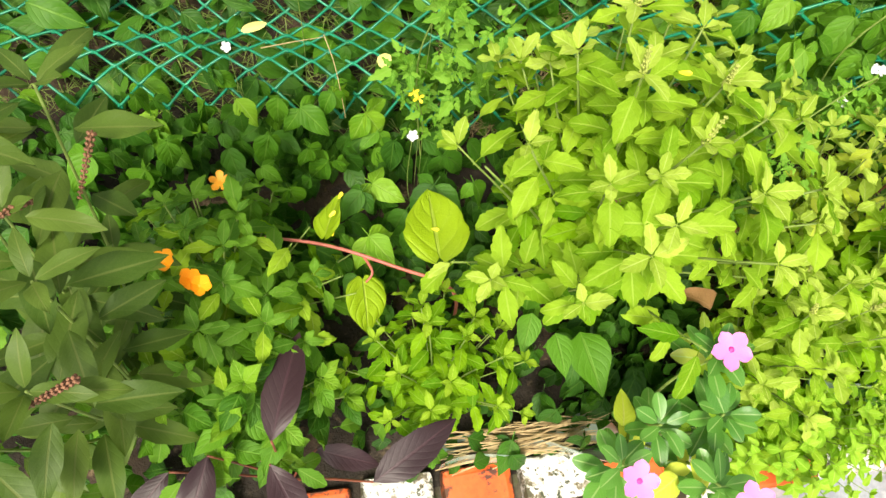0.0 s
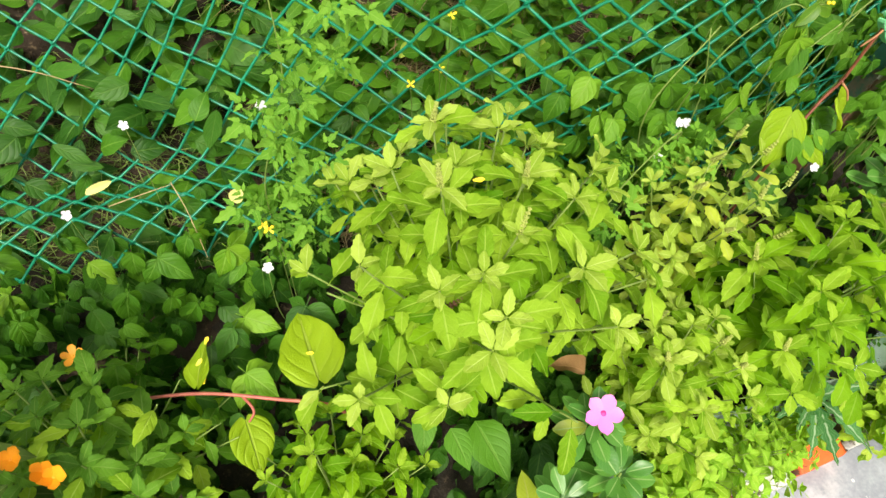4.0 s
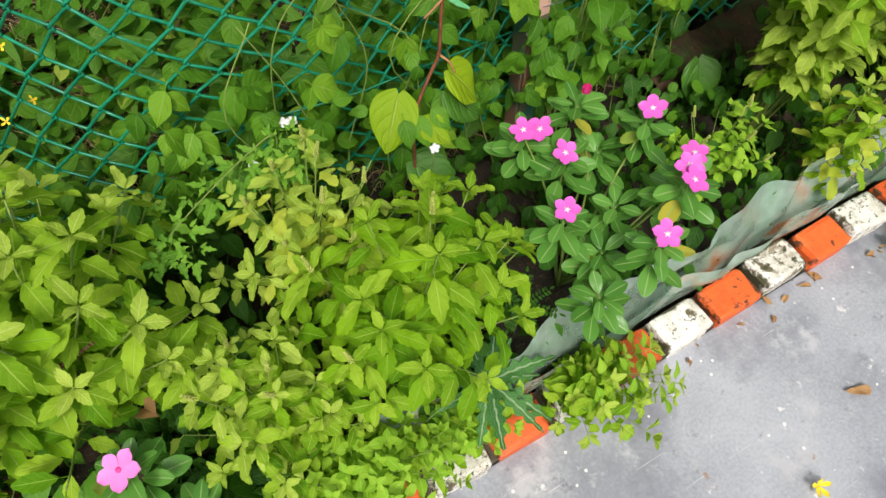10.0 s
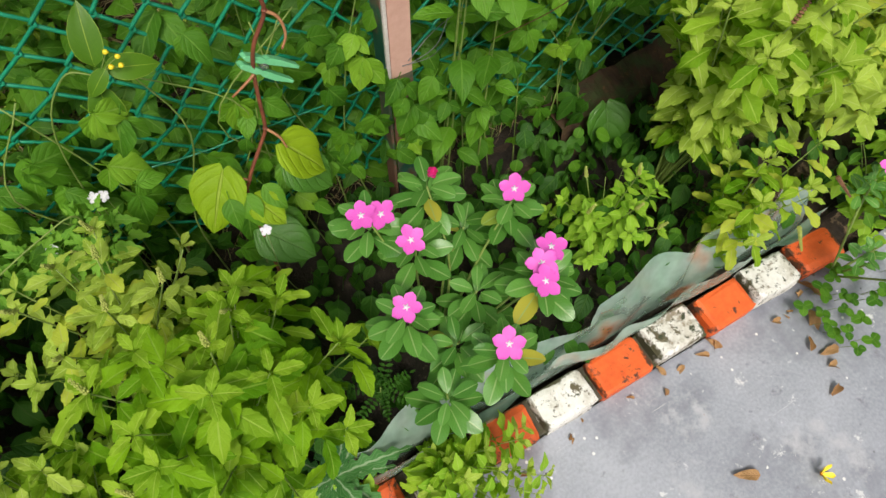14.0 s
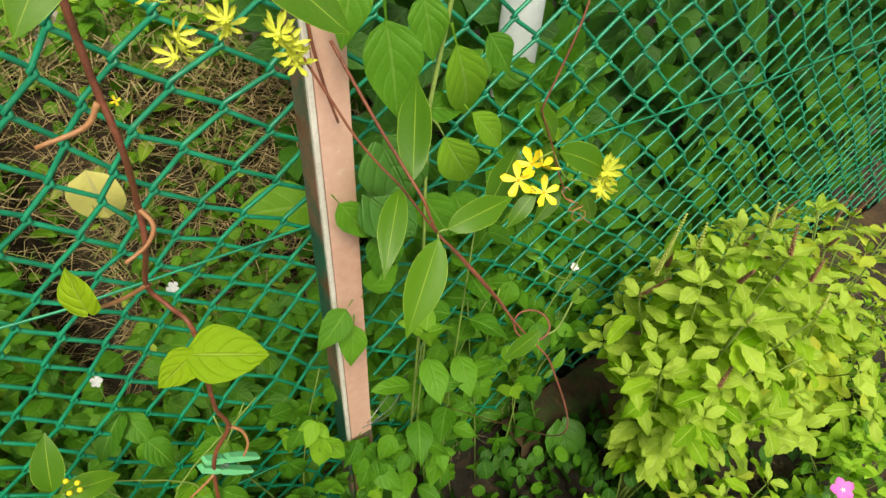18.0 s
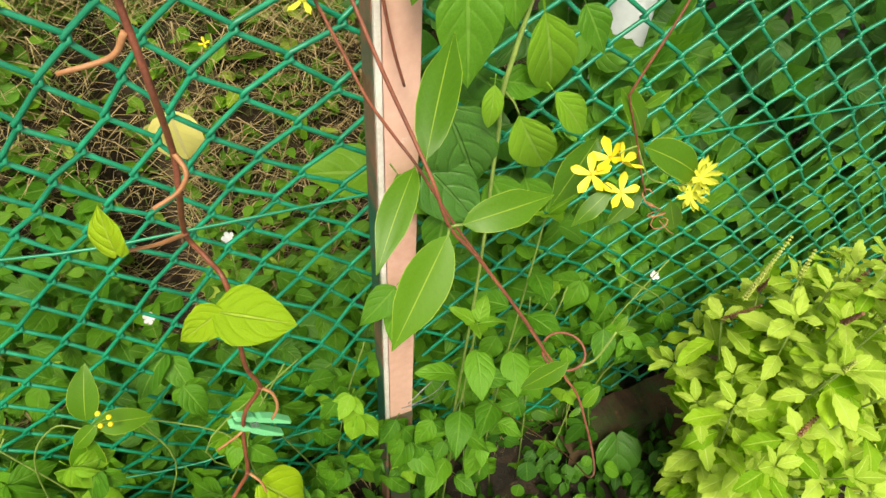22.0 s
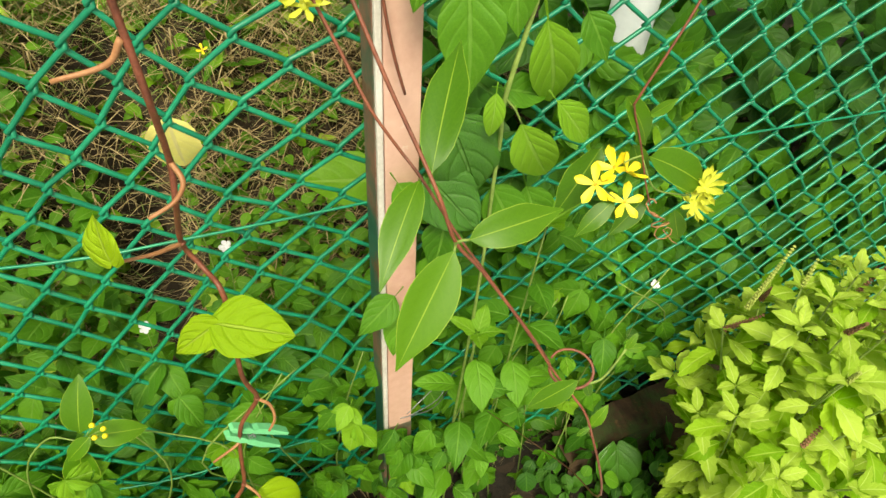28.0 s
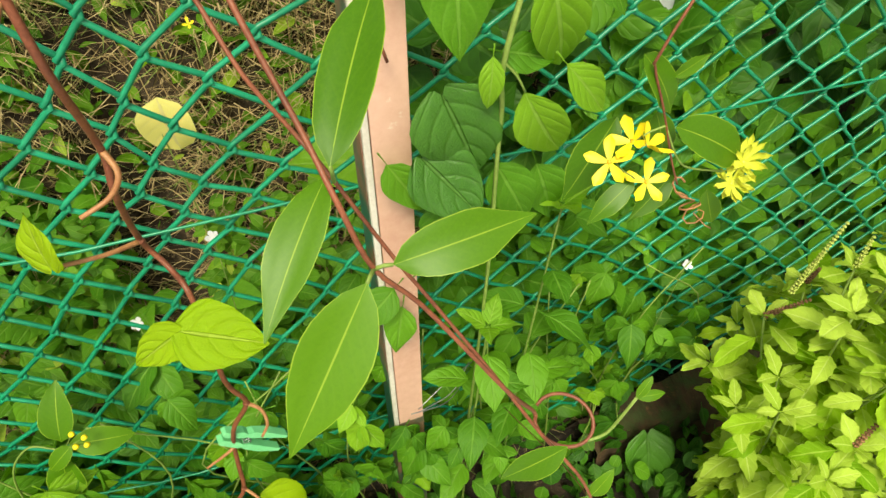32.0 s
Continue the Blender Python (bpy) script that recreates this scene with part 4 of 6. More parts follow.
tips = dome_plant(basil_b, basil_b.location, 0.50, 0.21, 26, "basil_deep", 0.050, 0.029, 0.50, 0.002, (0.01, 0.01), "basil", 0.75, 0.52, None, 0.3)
for i in range(5):
    spike(basil_b, tips[i * 3], (rr(-.4, .4), rr(-.4, .4), 1), 0.030, M_SPIKE_GREEN)
finish(basil_b, 260)
basil_j = thing("basil_plant", (0.57, 0.18, 0.02), "small-leaved pale holy basil growing near the kerb", "plant", "basil plants")
tips = dome_plant(basil_j, basil_j.location, 0.42, 0.13, 20, "basil", 0.033, 0.023, 0.45, 0.0017, (0.0, 0.0), "basil_pale", 0.9, 0.55)
for i in range(4):
    spike(basil_j, tips[i * 2], (rr(-.4, .4), rr(-.4, .4), 1), 0.025, M_SPIKE_GREEN)
finish(basil_j, 140)
basil_c = thing("basil_plant", (0.70, 0.37, 0.02), "ageing holy basil with sparse yellowing leaves", "plant", "basil plants")
tips = dome_plant(basil_c, basil_c.location, 0.49, 0.15, 18, "basil_pale", 0.034, 0.030, 0.5, 0.002, (0.03, 0.0), "basil_old", 0.8, 0.6)
for i in range(8):
    spike(basil_c, tips[i], (rr(-.5, .5), rr(-.5, .4), 1), rr(0.02, 0.035), M_SPIKE_GREEN)
finish(basil_c, 120)
basil_d = thing("basil_plant", (0.10, 0.21, 0.02), "small low holy basil with pale green leaves", "plant", "basil plants")
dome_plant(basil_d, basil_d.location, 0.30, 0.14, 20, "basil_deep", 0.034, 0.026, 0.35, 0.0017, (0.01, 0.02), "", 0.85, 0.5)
finish(basil_d, 140)
basil_e = thing("basil_plant", (1.69, 0.31, 0.02), "tall pale holy basil with flower spikes", "plant", "basil plants")
tips = dome_plant(basil_e, basil_e.location, 0.745, 0.165, 38, "basil_pale", 0.051, 0.032, 0.42, 0.0024, (0.01, 0.0), "basil", 0.95, 0.62, None, 0.3)
for i in range(12):
    spike(basil_e, tips[i * 2], (rr(-.5, .5), rr(-.5, .3), 1), rr(0.03, 0.06), M_SPIKE if i % 3 else M_SPIKE_GREEN)
spike(basil_e, (1.607, 0.38, 0.665), (0.1, -0.02, 1), 0.11, M_SPIKE_GREEN)
finish(basil_e, 280)
basil_i = thing("basil_plant", (2.08, 0.26, 0.02), "pale holy basil at the end of the bed", "plant", "basil plants")
tips = dome_plant(basil_i, basil_i.location, 0.60, 0.28, 36, "basil_pale", 0.050, 0.034, 0.35, 0.0024, (0.02, 0.08), "basil_old", 0.95, 0.45)
for i in range(5):
    spike(basil_i, tips[i * 2], (rr(-.5, .5), rr(-.5, .3), 1), rr(0.04, 0.08), M_SPIKE)
finish(basil_i, 120)
for gx, gy in ((2.02, 0.06), (2.20, 0.12), (2.36, 0.10), (2.42, 0.30), (2.25, 0.36)):
    edging = thing("leafy_weed", (gx, gy, 0.02), "low bushy green weed at the end of the bed", "plant", "end weeds")
    dome_plant(edging, edging.location, 0.24, 0.14, 13, "fine", 0.036, 0.026, 0.3, 0.0014, (0, 0), "lantana", 0.9, 0.5)
    finish(edging, 40)
basil_k = thing("basil_plant", (1.64, 0.14, 0.03), "young basil leaning over the plastic film", "plant", "basil plants")
tips = dome_plant(basil_k, basil_k.location, 0.36, 0.10, 9, "basil", 0.040, 0.028, 0.45, 0.0018, (0.03, -0.01), "basil_old", 0.8, 0.6)
spike(basil_k, (1.71, 0.06, 0.24), (0.3, -0.4, -0.8), 0.07, M_SPIKE_GREEN)
spike(basil_k, (1.78, 0.09, 0.30), (0.5, -0.4, -0.6), 0.07, M_SPIKE)
finish(basil_k, 100)
basil_f = thing("basil_plant", (1.00, 0.072, 0.03), "pale green leafy weed sprawling over the kerb", "plant", "kerb weeds")
dome_plant(basil_f, basil_f.location, 0.14, 0.12, 18, "basil", 0.034, 0.020, 0.3, 0.0012, (0.06, -0.09), "fine", 0.75, 0.45, None, 0.4)
for q in ((0.86, 0.09), (0.80, 0.075)):
    dome_plant(basil_f, (q[0], q[1], 0.03), 0.12, 0.09, 12, "fine", 0.028, 0.018, 0.25, 0.0011, (-0.01, -0.02), "basil", 0.6, 0.5, None, 0.5)
finish(basil_f, 220)
basil_g = thing("basil_plant", (0.62, 0.09, 0.03), "low pale weed spilling over the edge of the kerb", "plant", "kerb weeds")
dome_plant(basil_g, basil_g.location, 0.20, 0.18, 44, "fine", 0.027, 0.017, 0.25, 0.0012, (0.02, -0.03), "basil", 0.6, 0.45, None, 0.5)
finish(basil_g, 180)
basil_h = thing("leafy_weed", (1.47, 0.25, 0.02), "small light green weed with fine leaves and seed heads", "plant")
tips = dome_plant(basil_h, basil_h.location, 0.28, 0.11, 15, "fine", 0.026, 0.02, 0.35, 0.0012, (0, 0), "", 0.9, 0.55)
for i in range(6):
    spike(basil_h, tips[i * 2], (rr(-.3, .3), rr(-.3, .3), 1), 0.03, M_SPIKE_GREEN)
finish(basil_h, 140)

# orange-flowered plant and its neighbours at the near end
marigold = thing("lantana_plant", (-0.18, 0.36, 0.02), "leafy green plant with orange flowers", "plant")
dome_plant(marigold, marigold.location, 0.37, 0.19, 34, "lantana", 0.042, 0.028, 0.35, 0.002, (0.02, 0.0), "basil", 0.95, 0.5)
for p in ((-0.195, 0.335, 0.41), (-0.158, 0.302, 0.41), (-0.168, 0.312, 0.405)):
    flower(marigold, p, (rr(-.4, .4), -0.3, 1), 0.016, "orange", "orange", 5, 0.16, "flower", 0.6)
flower(marigold, (-0.15, 0.47, 0.34), (0.1, -0.3, 1), 0.013, "orange", "orange", 5)
finish(marigold, 200)
tall = thing("tall_weed", (-0.30, 0.24, 0.02), "tall dark weed with long leaves and dry seed heads", "plant")
for p in ((-0.233, 0.404, 0.62), (-0.255, 0.30, 0.60), (-0.229, 0.24, 0.60), (-0.245, 0.17, 0.56), (-0.30, 0.36, 0.64), (-0.31, 0.14, 0.58)):
    shoot(tall, spline([tall.location, (p[0] - 0.04, p[1] * 0.7 + 0.08, p[2] * 0.5), p], 6), "lance_dark", 0.075, 0.045, 0.4, 0.0026, None, 0.25)
for p, d in (((-0.195, 0.37, 0.60), (-0.3, -0.6, -0.5)), ((-0.235, 0.31, 0.60), (-0.4, -0.5, 0.3)), ((-0.20, 0.17, 0.58), (-0.6, -0.2, -0.2))):
    spike(tall, p, d, 0.06, M_SPIKE, "seed_head")
finish(tall, 90)
green_weed = thing("leafy_weed", (-0.16, 0.22, 0.02), "low weed with pointed bright green leaves", "plant")
dome_plant(green_weed, green_weed.location, 0.28, 0.14, 14, "creeper", 0.050, 0.034, 0.4, 0.0018, (0, 0), "shade", 0.7, 0.6)
finish(green_weed, 120)
purple = thing("purple_plant", (-0.12, 0.13, 0.02), "dark purple-leaved plant beside the kerb", "plant")
for p, d, s in (((-0.11, 0.15, 0.29), (0.25, 0.8, 0.15), 0.13), ((0.00, 0.09, 0.26), (0.75, 0.35, 0.2), 0.12), ((-0.19, 0.15, 0.25), (-0.2, -0.6, -0.1), 0.12), ((-0.12, 0.13, 0.24), (0.3, -0.7, -0.1), 0.12),
                ((-0.26, 0.15, 0.16), (-0.5, -0.5, -0.1), 0.09), ((-0.07, 0.15, 0.16), (0.7, -0.3, -0.1), 0.09), ((-0.16, 0.16, 0.15), (-0.1, 0.6, 0), 0.08)):
    stem(purple, spline([purple.location, Vector(p) * 0.5 + purple.location * 0.5 + Vector((0, 0, 0.03)), p], 5), 0.0022, 0.0015, M_REDSTEM)
    leaf(purple, "purple", p, d, (rr(-.2, .2), -0.2, 1), s)

# periwinkles
def rosette(plant, base, head, size=0.045, key="peri"):
    base, head = Vector(base), Vector(head)
    mid = base.lerp(head, 0.55) + Vector((rr(-.02, .02), rr(-.02, .02), 0.03))
    pts = spline([base, mid, head - Vector((0, 0, 0.022))], 6)
    stem(plant, pts, 0.0026, 0.0016, M_STEM)
    tip = pts[-1]
    for ring in range(3):
        for k in range(5):
            a = k * 1.2566 + ring * 0.63 + rr(-.25, .25)
            d = Vector((math.cos(a), math.sin(a), 0.35 - 0.14 * ring + rr(-.12, .12)))
            leaf(plant, key, tip + Vector((0, 0, -0.022 * ring)) + d * 0.006, d, (rr(-.2, .2), rr(-.2, .2), 1), size * (0.72 + 0.16 * ring) * rr(0.88, 1.12))


peri = thing("periwinkle_plant", (1.12, 0.22, 0.02), "glossy-leaved periwinkle with magenta-pink flowers", "plant", "periwinkles")
PERI = [(1.044, 0.318, 0.428), (1.068, 0.31, 0.424), (1.09, 0.27, 0.40), (1.044, 0.197, 0.381), (1.126, 0.088, 0.403), (1.247, 0.267, 0.412), (1.203, 0.13, 0.424), (1.212, 0.152, 0.425), (1.238, 0.168, 0.42)]
for p in PERI:
    flower(peri, p, (rr(-.4, .1), rr(-.4, -.05), 1), 0.0205, "pink", "star", 5, 0.17)
flower(peri, (1.142, 0.316, 0.453), (0.1, -0.3, 1), 0.015, "deep", "white", 5, 0.14, "flower", 0.45)
for p in ((1.055, 0.325, 0.42), (1.10, 0.275, 0.39), (1.044, 0.197, 0.372), (1.126, 0.088, 0.395), (1.247, 0.267, 0.402), (1.22, 0.145, 0.415), (1.14, 0.318, 0.448),
          (1.16, 0.20, 0.32), (1.19, 0.29, 0.34), (1.05, 0.09, 0.30), (1.27, 0.19, 0.31), (1.10, 0.15, 0.30)):
    rosette(peri, peri.location, p, 0.050)
peri2 = thing("periwinkle_plant", (0.40, 0.12, 0.02), "periwinkle with pale pink flowers and glossy leaves", "plant", "periwinkles")
for p in ((0.407, 0.156, 0.403), (0.28, 0.04, 0.36), (0.40, 0.00, 0.36)):
    flower(peri2, p, (-0.1, -0.25, 1), 0.0225, "pale", "deep", 5, 0.16)
for p in ((0.407, 0.156, 0.398), (0.36, 0.10, 0.30), (0.44, 0.10, 0.31), (0.29, 0.06, 0.32), (0.40, 0.02, 0.32)):
    rosette(peri2, peri2.location, p, 0.046)
for i in range(7):
    leaf(peri2, "yellowed", (0.33 + rr(-.06, .08), 0.07 + rr(-.04, .05), 0.24 + rr(-.02, .04)), (rr(-1, 1), rr(-1, 1), 0.1), (0, -0.2, 1), 0.05)
peri3 = thing("periwinkle_plant", (1.90, -0.02, 0.0), "low periwinkle and clover at the end of the kerb", "plant", "periwinkles")
for p in ((1.765, -0.15, 0.29), (1.78, -0.14, 0.30), (1.87, 0.06, 0.31)):
    flower(peri3, p, (-0.4, -0.3, 0.8), 0.019, "pink", "star", 5, 0.17)
for p in ((1.78, -0.145, 0.28), (1.87, 0.06, 0.29), (1.85, -0.03, 0.20), (1.95, 0.0, 0.24)):
    rosette(peri3, peri3.location, p, 0.030)


# creepers over the fence and undergrowth
def hanging(plant, key, n, xr, yr, zr, size, facing=(-0.25, -0.8, 0.75), keep=None, front=0.5):
    i = 0
    while i < n:
        p = Vector((rr(*xr), rr(*yr), rr(*zr)))
        i += 1
        if keep and not keep(p):
            continue
        d = Vector((rr(-0.7, 0.7), rr(-0.6, 0.1), rr(-1.1, -0.1)))
        up = Vector(facing) + Vector((rr(-.45, .45), rr(-.45, .45), rr(-.3, .45)))
        kk = key
        if key == "creeper":
            # low creeper leaves turn dark: shade under the canopy painted by height
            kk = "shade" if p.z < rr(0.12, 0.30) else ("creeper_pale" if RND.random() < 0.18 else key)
        s = size * rr(0.6, 1.2)
        leaf(plant, kk, p, d, up, s, wait=True, rank=p.z * 0.5 - p.y + rr(0, 0.1))
        if key == "creeper":
            for turn in (rr(60, 105), -rr(60, 105)):
                side = Matrix.Rotation(radians(turn), 3, up.normalized()) @ d
                leaf(plant, kk, p + Vector((0, 0, -0.004)), side + Vector((0, 0, -0.35)), up + Vector((rr(-.3, .3), rr(-.3, .3), 0)), s * rr(0.55, 0.95), wait=True, rank=p.z * 0.5 - p.y + rr(0, 0.1))
                i += 1


def edge(x):
    return 0.56 + 0.07 * math.sin(x * 9) + 0.05 * math.sin(x * 23)


creeper = thing("creeper", (1.05, 0.52, 0.03), "green creeper with oval leaves climbing the fence", "plant", "creepers")
for i in range(16):
    x = 0.74 + i * 0.06
    stem(creeper, spline([(x, 0.5, 0.03), (x + rr(-.05, .05), 0.53, 0.25), (x + rr(-.08, .08), 0.52, 0.45), (x + rr(-.1, .1), 0.53, 0.58)], 5), 0.0016, 0.001, M_STEM)
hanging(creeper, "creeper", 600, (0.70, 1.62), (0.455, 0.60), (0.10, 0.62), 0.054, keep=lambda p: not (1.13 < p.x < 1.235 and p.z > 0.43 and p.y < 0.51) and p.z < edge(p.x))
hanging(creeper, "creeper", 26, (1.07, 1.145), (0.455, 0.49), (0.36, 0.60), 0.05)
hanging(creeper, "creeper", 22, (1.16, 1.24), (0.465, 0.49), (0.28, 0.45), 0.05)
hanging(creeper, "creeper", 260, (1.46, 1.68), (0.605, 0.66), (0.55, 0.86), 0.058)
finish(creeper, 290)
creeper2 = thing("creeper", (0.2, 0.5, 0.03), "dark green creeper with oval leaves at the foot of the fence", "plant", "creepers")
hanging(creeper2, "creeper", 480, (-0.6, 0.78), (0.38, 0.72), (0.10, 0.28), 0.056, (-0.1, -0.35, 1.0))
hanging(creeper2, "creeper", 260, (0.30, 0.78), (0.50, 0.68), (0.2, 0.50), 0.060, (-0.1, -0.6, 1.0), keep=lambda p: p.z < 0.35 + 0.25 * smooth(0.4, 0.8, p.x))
# dark layers below: shade at the creeper's foot put into leaf colour
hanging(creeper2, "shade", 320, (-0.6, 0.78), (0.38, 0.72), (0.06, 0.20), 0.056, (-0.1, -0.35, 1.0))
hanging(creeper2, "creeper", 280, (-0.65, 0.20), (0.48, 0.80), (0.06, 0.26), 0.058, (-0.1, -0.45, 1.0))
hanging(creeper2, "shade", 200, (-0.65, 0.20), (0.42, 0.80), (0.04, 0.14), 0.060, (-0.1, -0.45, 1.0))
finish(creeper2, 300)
under = thing("undergrowth", (0.6, 0.35, 0.03), "shaded leafy undergrowth covering the bed soil", "plant")
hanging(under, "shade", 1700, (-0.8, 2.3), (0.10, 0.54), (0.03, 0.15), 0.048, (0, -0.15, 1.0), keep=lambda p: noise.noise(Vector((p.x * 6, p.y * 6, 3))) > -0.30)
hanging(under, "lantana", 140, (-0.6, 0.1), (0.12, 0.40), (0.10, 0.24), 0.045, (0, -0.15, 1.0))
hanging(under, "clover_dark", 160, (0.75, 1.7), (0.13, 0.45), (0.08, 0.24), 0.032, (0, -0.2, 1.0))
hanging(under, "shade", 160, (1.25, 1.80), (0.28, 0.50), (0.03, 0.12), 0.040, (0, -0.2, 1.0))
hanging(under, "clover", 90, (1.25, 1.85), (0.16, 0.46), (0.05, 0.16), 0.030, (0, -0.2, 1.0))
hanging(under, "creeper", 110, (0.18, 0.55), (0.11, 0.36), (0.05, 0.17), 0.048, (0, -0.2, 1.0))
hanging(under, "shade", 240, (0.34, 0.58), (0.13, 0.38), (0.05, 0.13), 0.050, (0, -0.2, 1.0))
finish(under, 300)

# feathery climbing vine
feather = thing("balloon_vine", (0.17, 0.53, 0.03), "balloon vine with feathery divided leaves on the fence", "plant")
stem(feather, spline([(0.15, 0.60, 0.03), (0.13, 0.645, 0.30), (0.15, 0.65, 0.42), (0.185, 0.66, 0.53), (0.18, 0.66, 0.70)], 6), 0.0014, 0.001, M_STEM)
for i in range(44):
    f = i / 44
    p = (0.150 + 0.05 * f + rr(-.06, .07), 0.64 + rr(-.06, .02), 0.22 + 0.48 * f + rr(-.02, .02))
    leaf(feather, "feather", p, (rr(-1, 1), rr(-.6, .1), rr(-.8, .2)), (rr(-.4, .2), -0.8, 0.8), rr(0.048, 0.078))
feather2 = thing("balloon_vine", (0.62, 0.45, 0.03), "balloon vine with feathery divided leaves over the bed", "plant")
stem(feather2, spline([(0.66, 0.48, 0.03), (0.70, 0.49, 0.30), (0.735, 0.485, 0.42), (0.69, 0.47, 0.43), (0.58, 0.42, 0.42), (0.48, 0.36, 0.41)], 6), 0.0013, 0.001, M_STEM)
for p in ((0.74, 0.476, 0.42), (0.714, 0.485, 0.42), (0.755, 0.44, 0.42), (0.69, 0.48, 0.42), (0.61, 0.485, 0.41), (0.57, 0.37, 0.42), (0.524, 0.45, 0.41), (0.475, 0.355, 0.42), (0.50, 0.38, 0.42), (0.45, 0.34, 0.40), (0.64, 0.46, 0.41), (0.72, 0.44, 0.43), (0.55, 0.40, 0.42)):
    for k in range(2):
        leaf(feather2, "feather", jitter(p, 0.012), (rr(-1, 1), rr(-1, 0.3), rr(-.5, .1)), (rr(-.3, .3), -0.5, 1), rr(0.05, 0.075))

# pinnate and spiny weeds
thistle = thing("spiny_weed", (0.87, 0.095, 0.03), "dark green spiny weed with white-veined leaves", "plant")
for i in range(14):
    a = i * 0.449 + rr(-.15, .15)
    leaf(thistle, "thistle", (0.87, 0.095, 0.15), (math.cos(a), math.sin(a), rr(-0.05, 0.35)), (0, 0, 1), rr(0.08, 0.115))
stem(thistle, [(0.87, 0.095, 0.02), (0.87, 0.095, 0.09), (0.87, 0.095, 0.15)], 0.004, 0.003, M_STEM)
pinnate = thing("pinnate_weed", (0.98, 0.17, 0.03), "small weed with fern-like divided leaves", "plant", "fern-like weeds")
stem(pinnate, [(0.98, 0.17, 0.02), (0.98, 0.17, 0.10), (0.985, 0.17, 0.19)], 0.0015, 0.001, M_STEM)
for i in range(7):
    a = i * 0.9
    leaf(pinnate, "pinnate", (0.985, 0.17, 0.18 + rr(-.02, .01)), (math.cos(a), math.sin(a), 0.2), (0, 0, 1), rr(0.045, 0.07))
pinnate2 = thing("pinnate_weed", (1.702, 0.221, 0.03), "small weed with fern-like divided leaves", "plant", "fern-like weeds")
stem(pinnate2, [(1.702, 0.221, 0.02), (1.702, 0.221, 0.07), (1.702, 0.221, 0.12)], 0.0015, 0.001, M_STEM)
for i in range(7):
    a = i * 0.9
    leaf(pinnate2, "pinnate", (1.702, 0.221, 0.12 + rr(-.02, .01)), (math.cos(a), math.sin(a), 0.2), (0, 0, 1), rr(0.05, 0.075))
clover = thing("clover_weed", (1.84, -0.07, 0.0), "low clover-like weed growing on the cement by the kerb", "plant")
for i in range(26):
    x, y = 1.87 + rr(-.09, .13), -0.06 + rr(-.10, .05)
    z = 0.02 + rr(0, 0.05)
    for k in range(3):
        a = k * 2.09 + rr(-.4, .4) + i
        leaf(clover, "clover", (x, y, z), (math.cos(a), math.sin(a), rr(-.1, .2)), (0, 0, 1), rr(0.014, 0.022))
    stem(clover, [(x + 0.01, y + 0.015, 0.001), (x + 0.005, y + 0.008, z * 0.6), (x, y, z)], 0.0006, 0.0005, M_STEM, 4)

# tall leafy stems by the post
nettle = thing("leafy_weed", (1.27, 0.48, 0.03), "tall weed with drooping pointed green leaves beside the post", "plant")
for x, y, z in ((1.34, 0.47, 0.80), (1.27, 0.455, 0.66)):
    shoot(nettle, spline([(x + 0.02, 0.49, 0.04), (x + 0.01, y + 0.02, z * 0.5), (x, y, z)], 6), "creeper", 0.060, 0.075, 0.30, 0.0022, None, 0.1)
finish(nettle, 100)
for key, a, b, up in (("nettle", (1.278, 0.455, 1.035), (1.304, 0.44, 0.953), (-0.3, -0.9, 0.4)), ("nettle", (1.306, 0.458, 0.96), (1.344, 0.44, 0.92), (-0.2, -0.9, 0.6)), ("nettle", (1.271, 0.452, 0.947), (1.307, 0.435, 0.874), (-0.5, -0.8, 0.3)),
                      ("nettle", (1.244, 0.455, 0.978), (1.238, 0.44, 0.945), (-0.3, -0.9, 0.4)), ("creeper", (1.214, 0.465, 1.063), (1.215, 0.44, 0.985), (-0.2, -0.9, 0.4)), ("creeper", (1.245, 0.46, 1.08), (1.247, 0.44, 1.03), (-0.4, -0.9, 0.4)),
                      ("creeper", (1.317, 0.46, 1.036), (1.336, 0.44, 1.00), (-0.3, -0.9, 0.5)), ("creeper", (1.255, 0.465, 0.975), (1.30, 0.46, 0.965), (-0.2, -0.8, 0.7)), ("creeper", (1.19, 0.475, 1.10), (1.17, 0.455, 1.05), (-0.3, -0.9, 0.4)), ("creeper", (1.24, 0.475, 0.93), (1.262, 0.465, 0.885), (-0.3, -0.9, 0.4)),
                      ("creeper", (1.225, 0.48, 0.83), (1.21, 0.46, 0.77), (-0.3, -0.9, 0.5)), ("creeper", (1.27, 0.48, 0.86), (1.30, 0.455, 0.80), (-0.3, -0.9, 0.5)), ("creeper", (1.31, 0.48, 0.85), (1.33, 0.455, 0.79), (-0.2, -0.9, 0.5))):
    a, b = Vector(a), Vector(b)
    leaf(nettle, key, a, b - a, up, (b - a).length)
stem(nettle, spline([(1.285, 0.46, 1.15), (1.265, 0.455, 1.049), (1.251, 0.452, 0.974), (1.258, 0.46, 0.93), (1.262, 0.465, 0.88), (1.27, 0.47, 0.70), (1.28, 0.49, 0.30), (1.28, 0.50, 0.03)], 5), 0.0024, 0.0018, M_STEM)
stem(nettle, spline([(1.251, 0.452, 0.974), (1.262, 0.452, 0.962), (1.271, 0.452, 0.947)], 4), 0.0011, 0.0009, M_STEM, 5, "stalk")
stem(nettle, spline([(1.150, 0.485, 1.10), (1.159, 0.485, 1.042), (1.168, 0.485, 1.002), (1.178, 0.485, 0.969)], 5), 0.0016, 0.0013, M_REDSTEM)
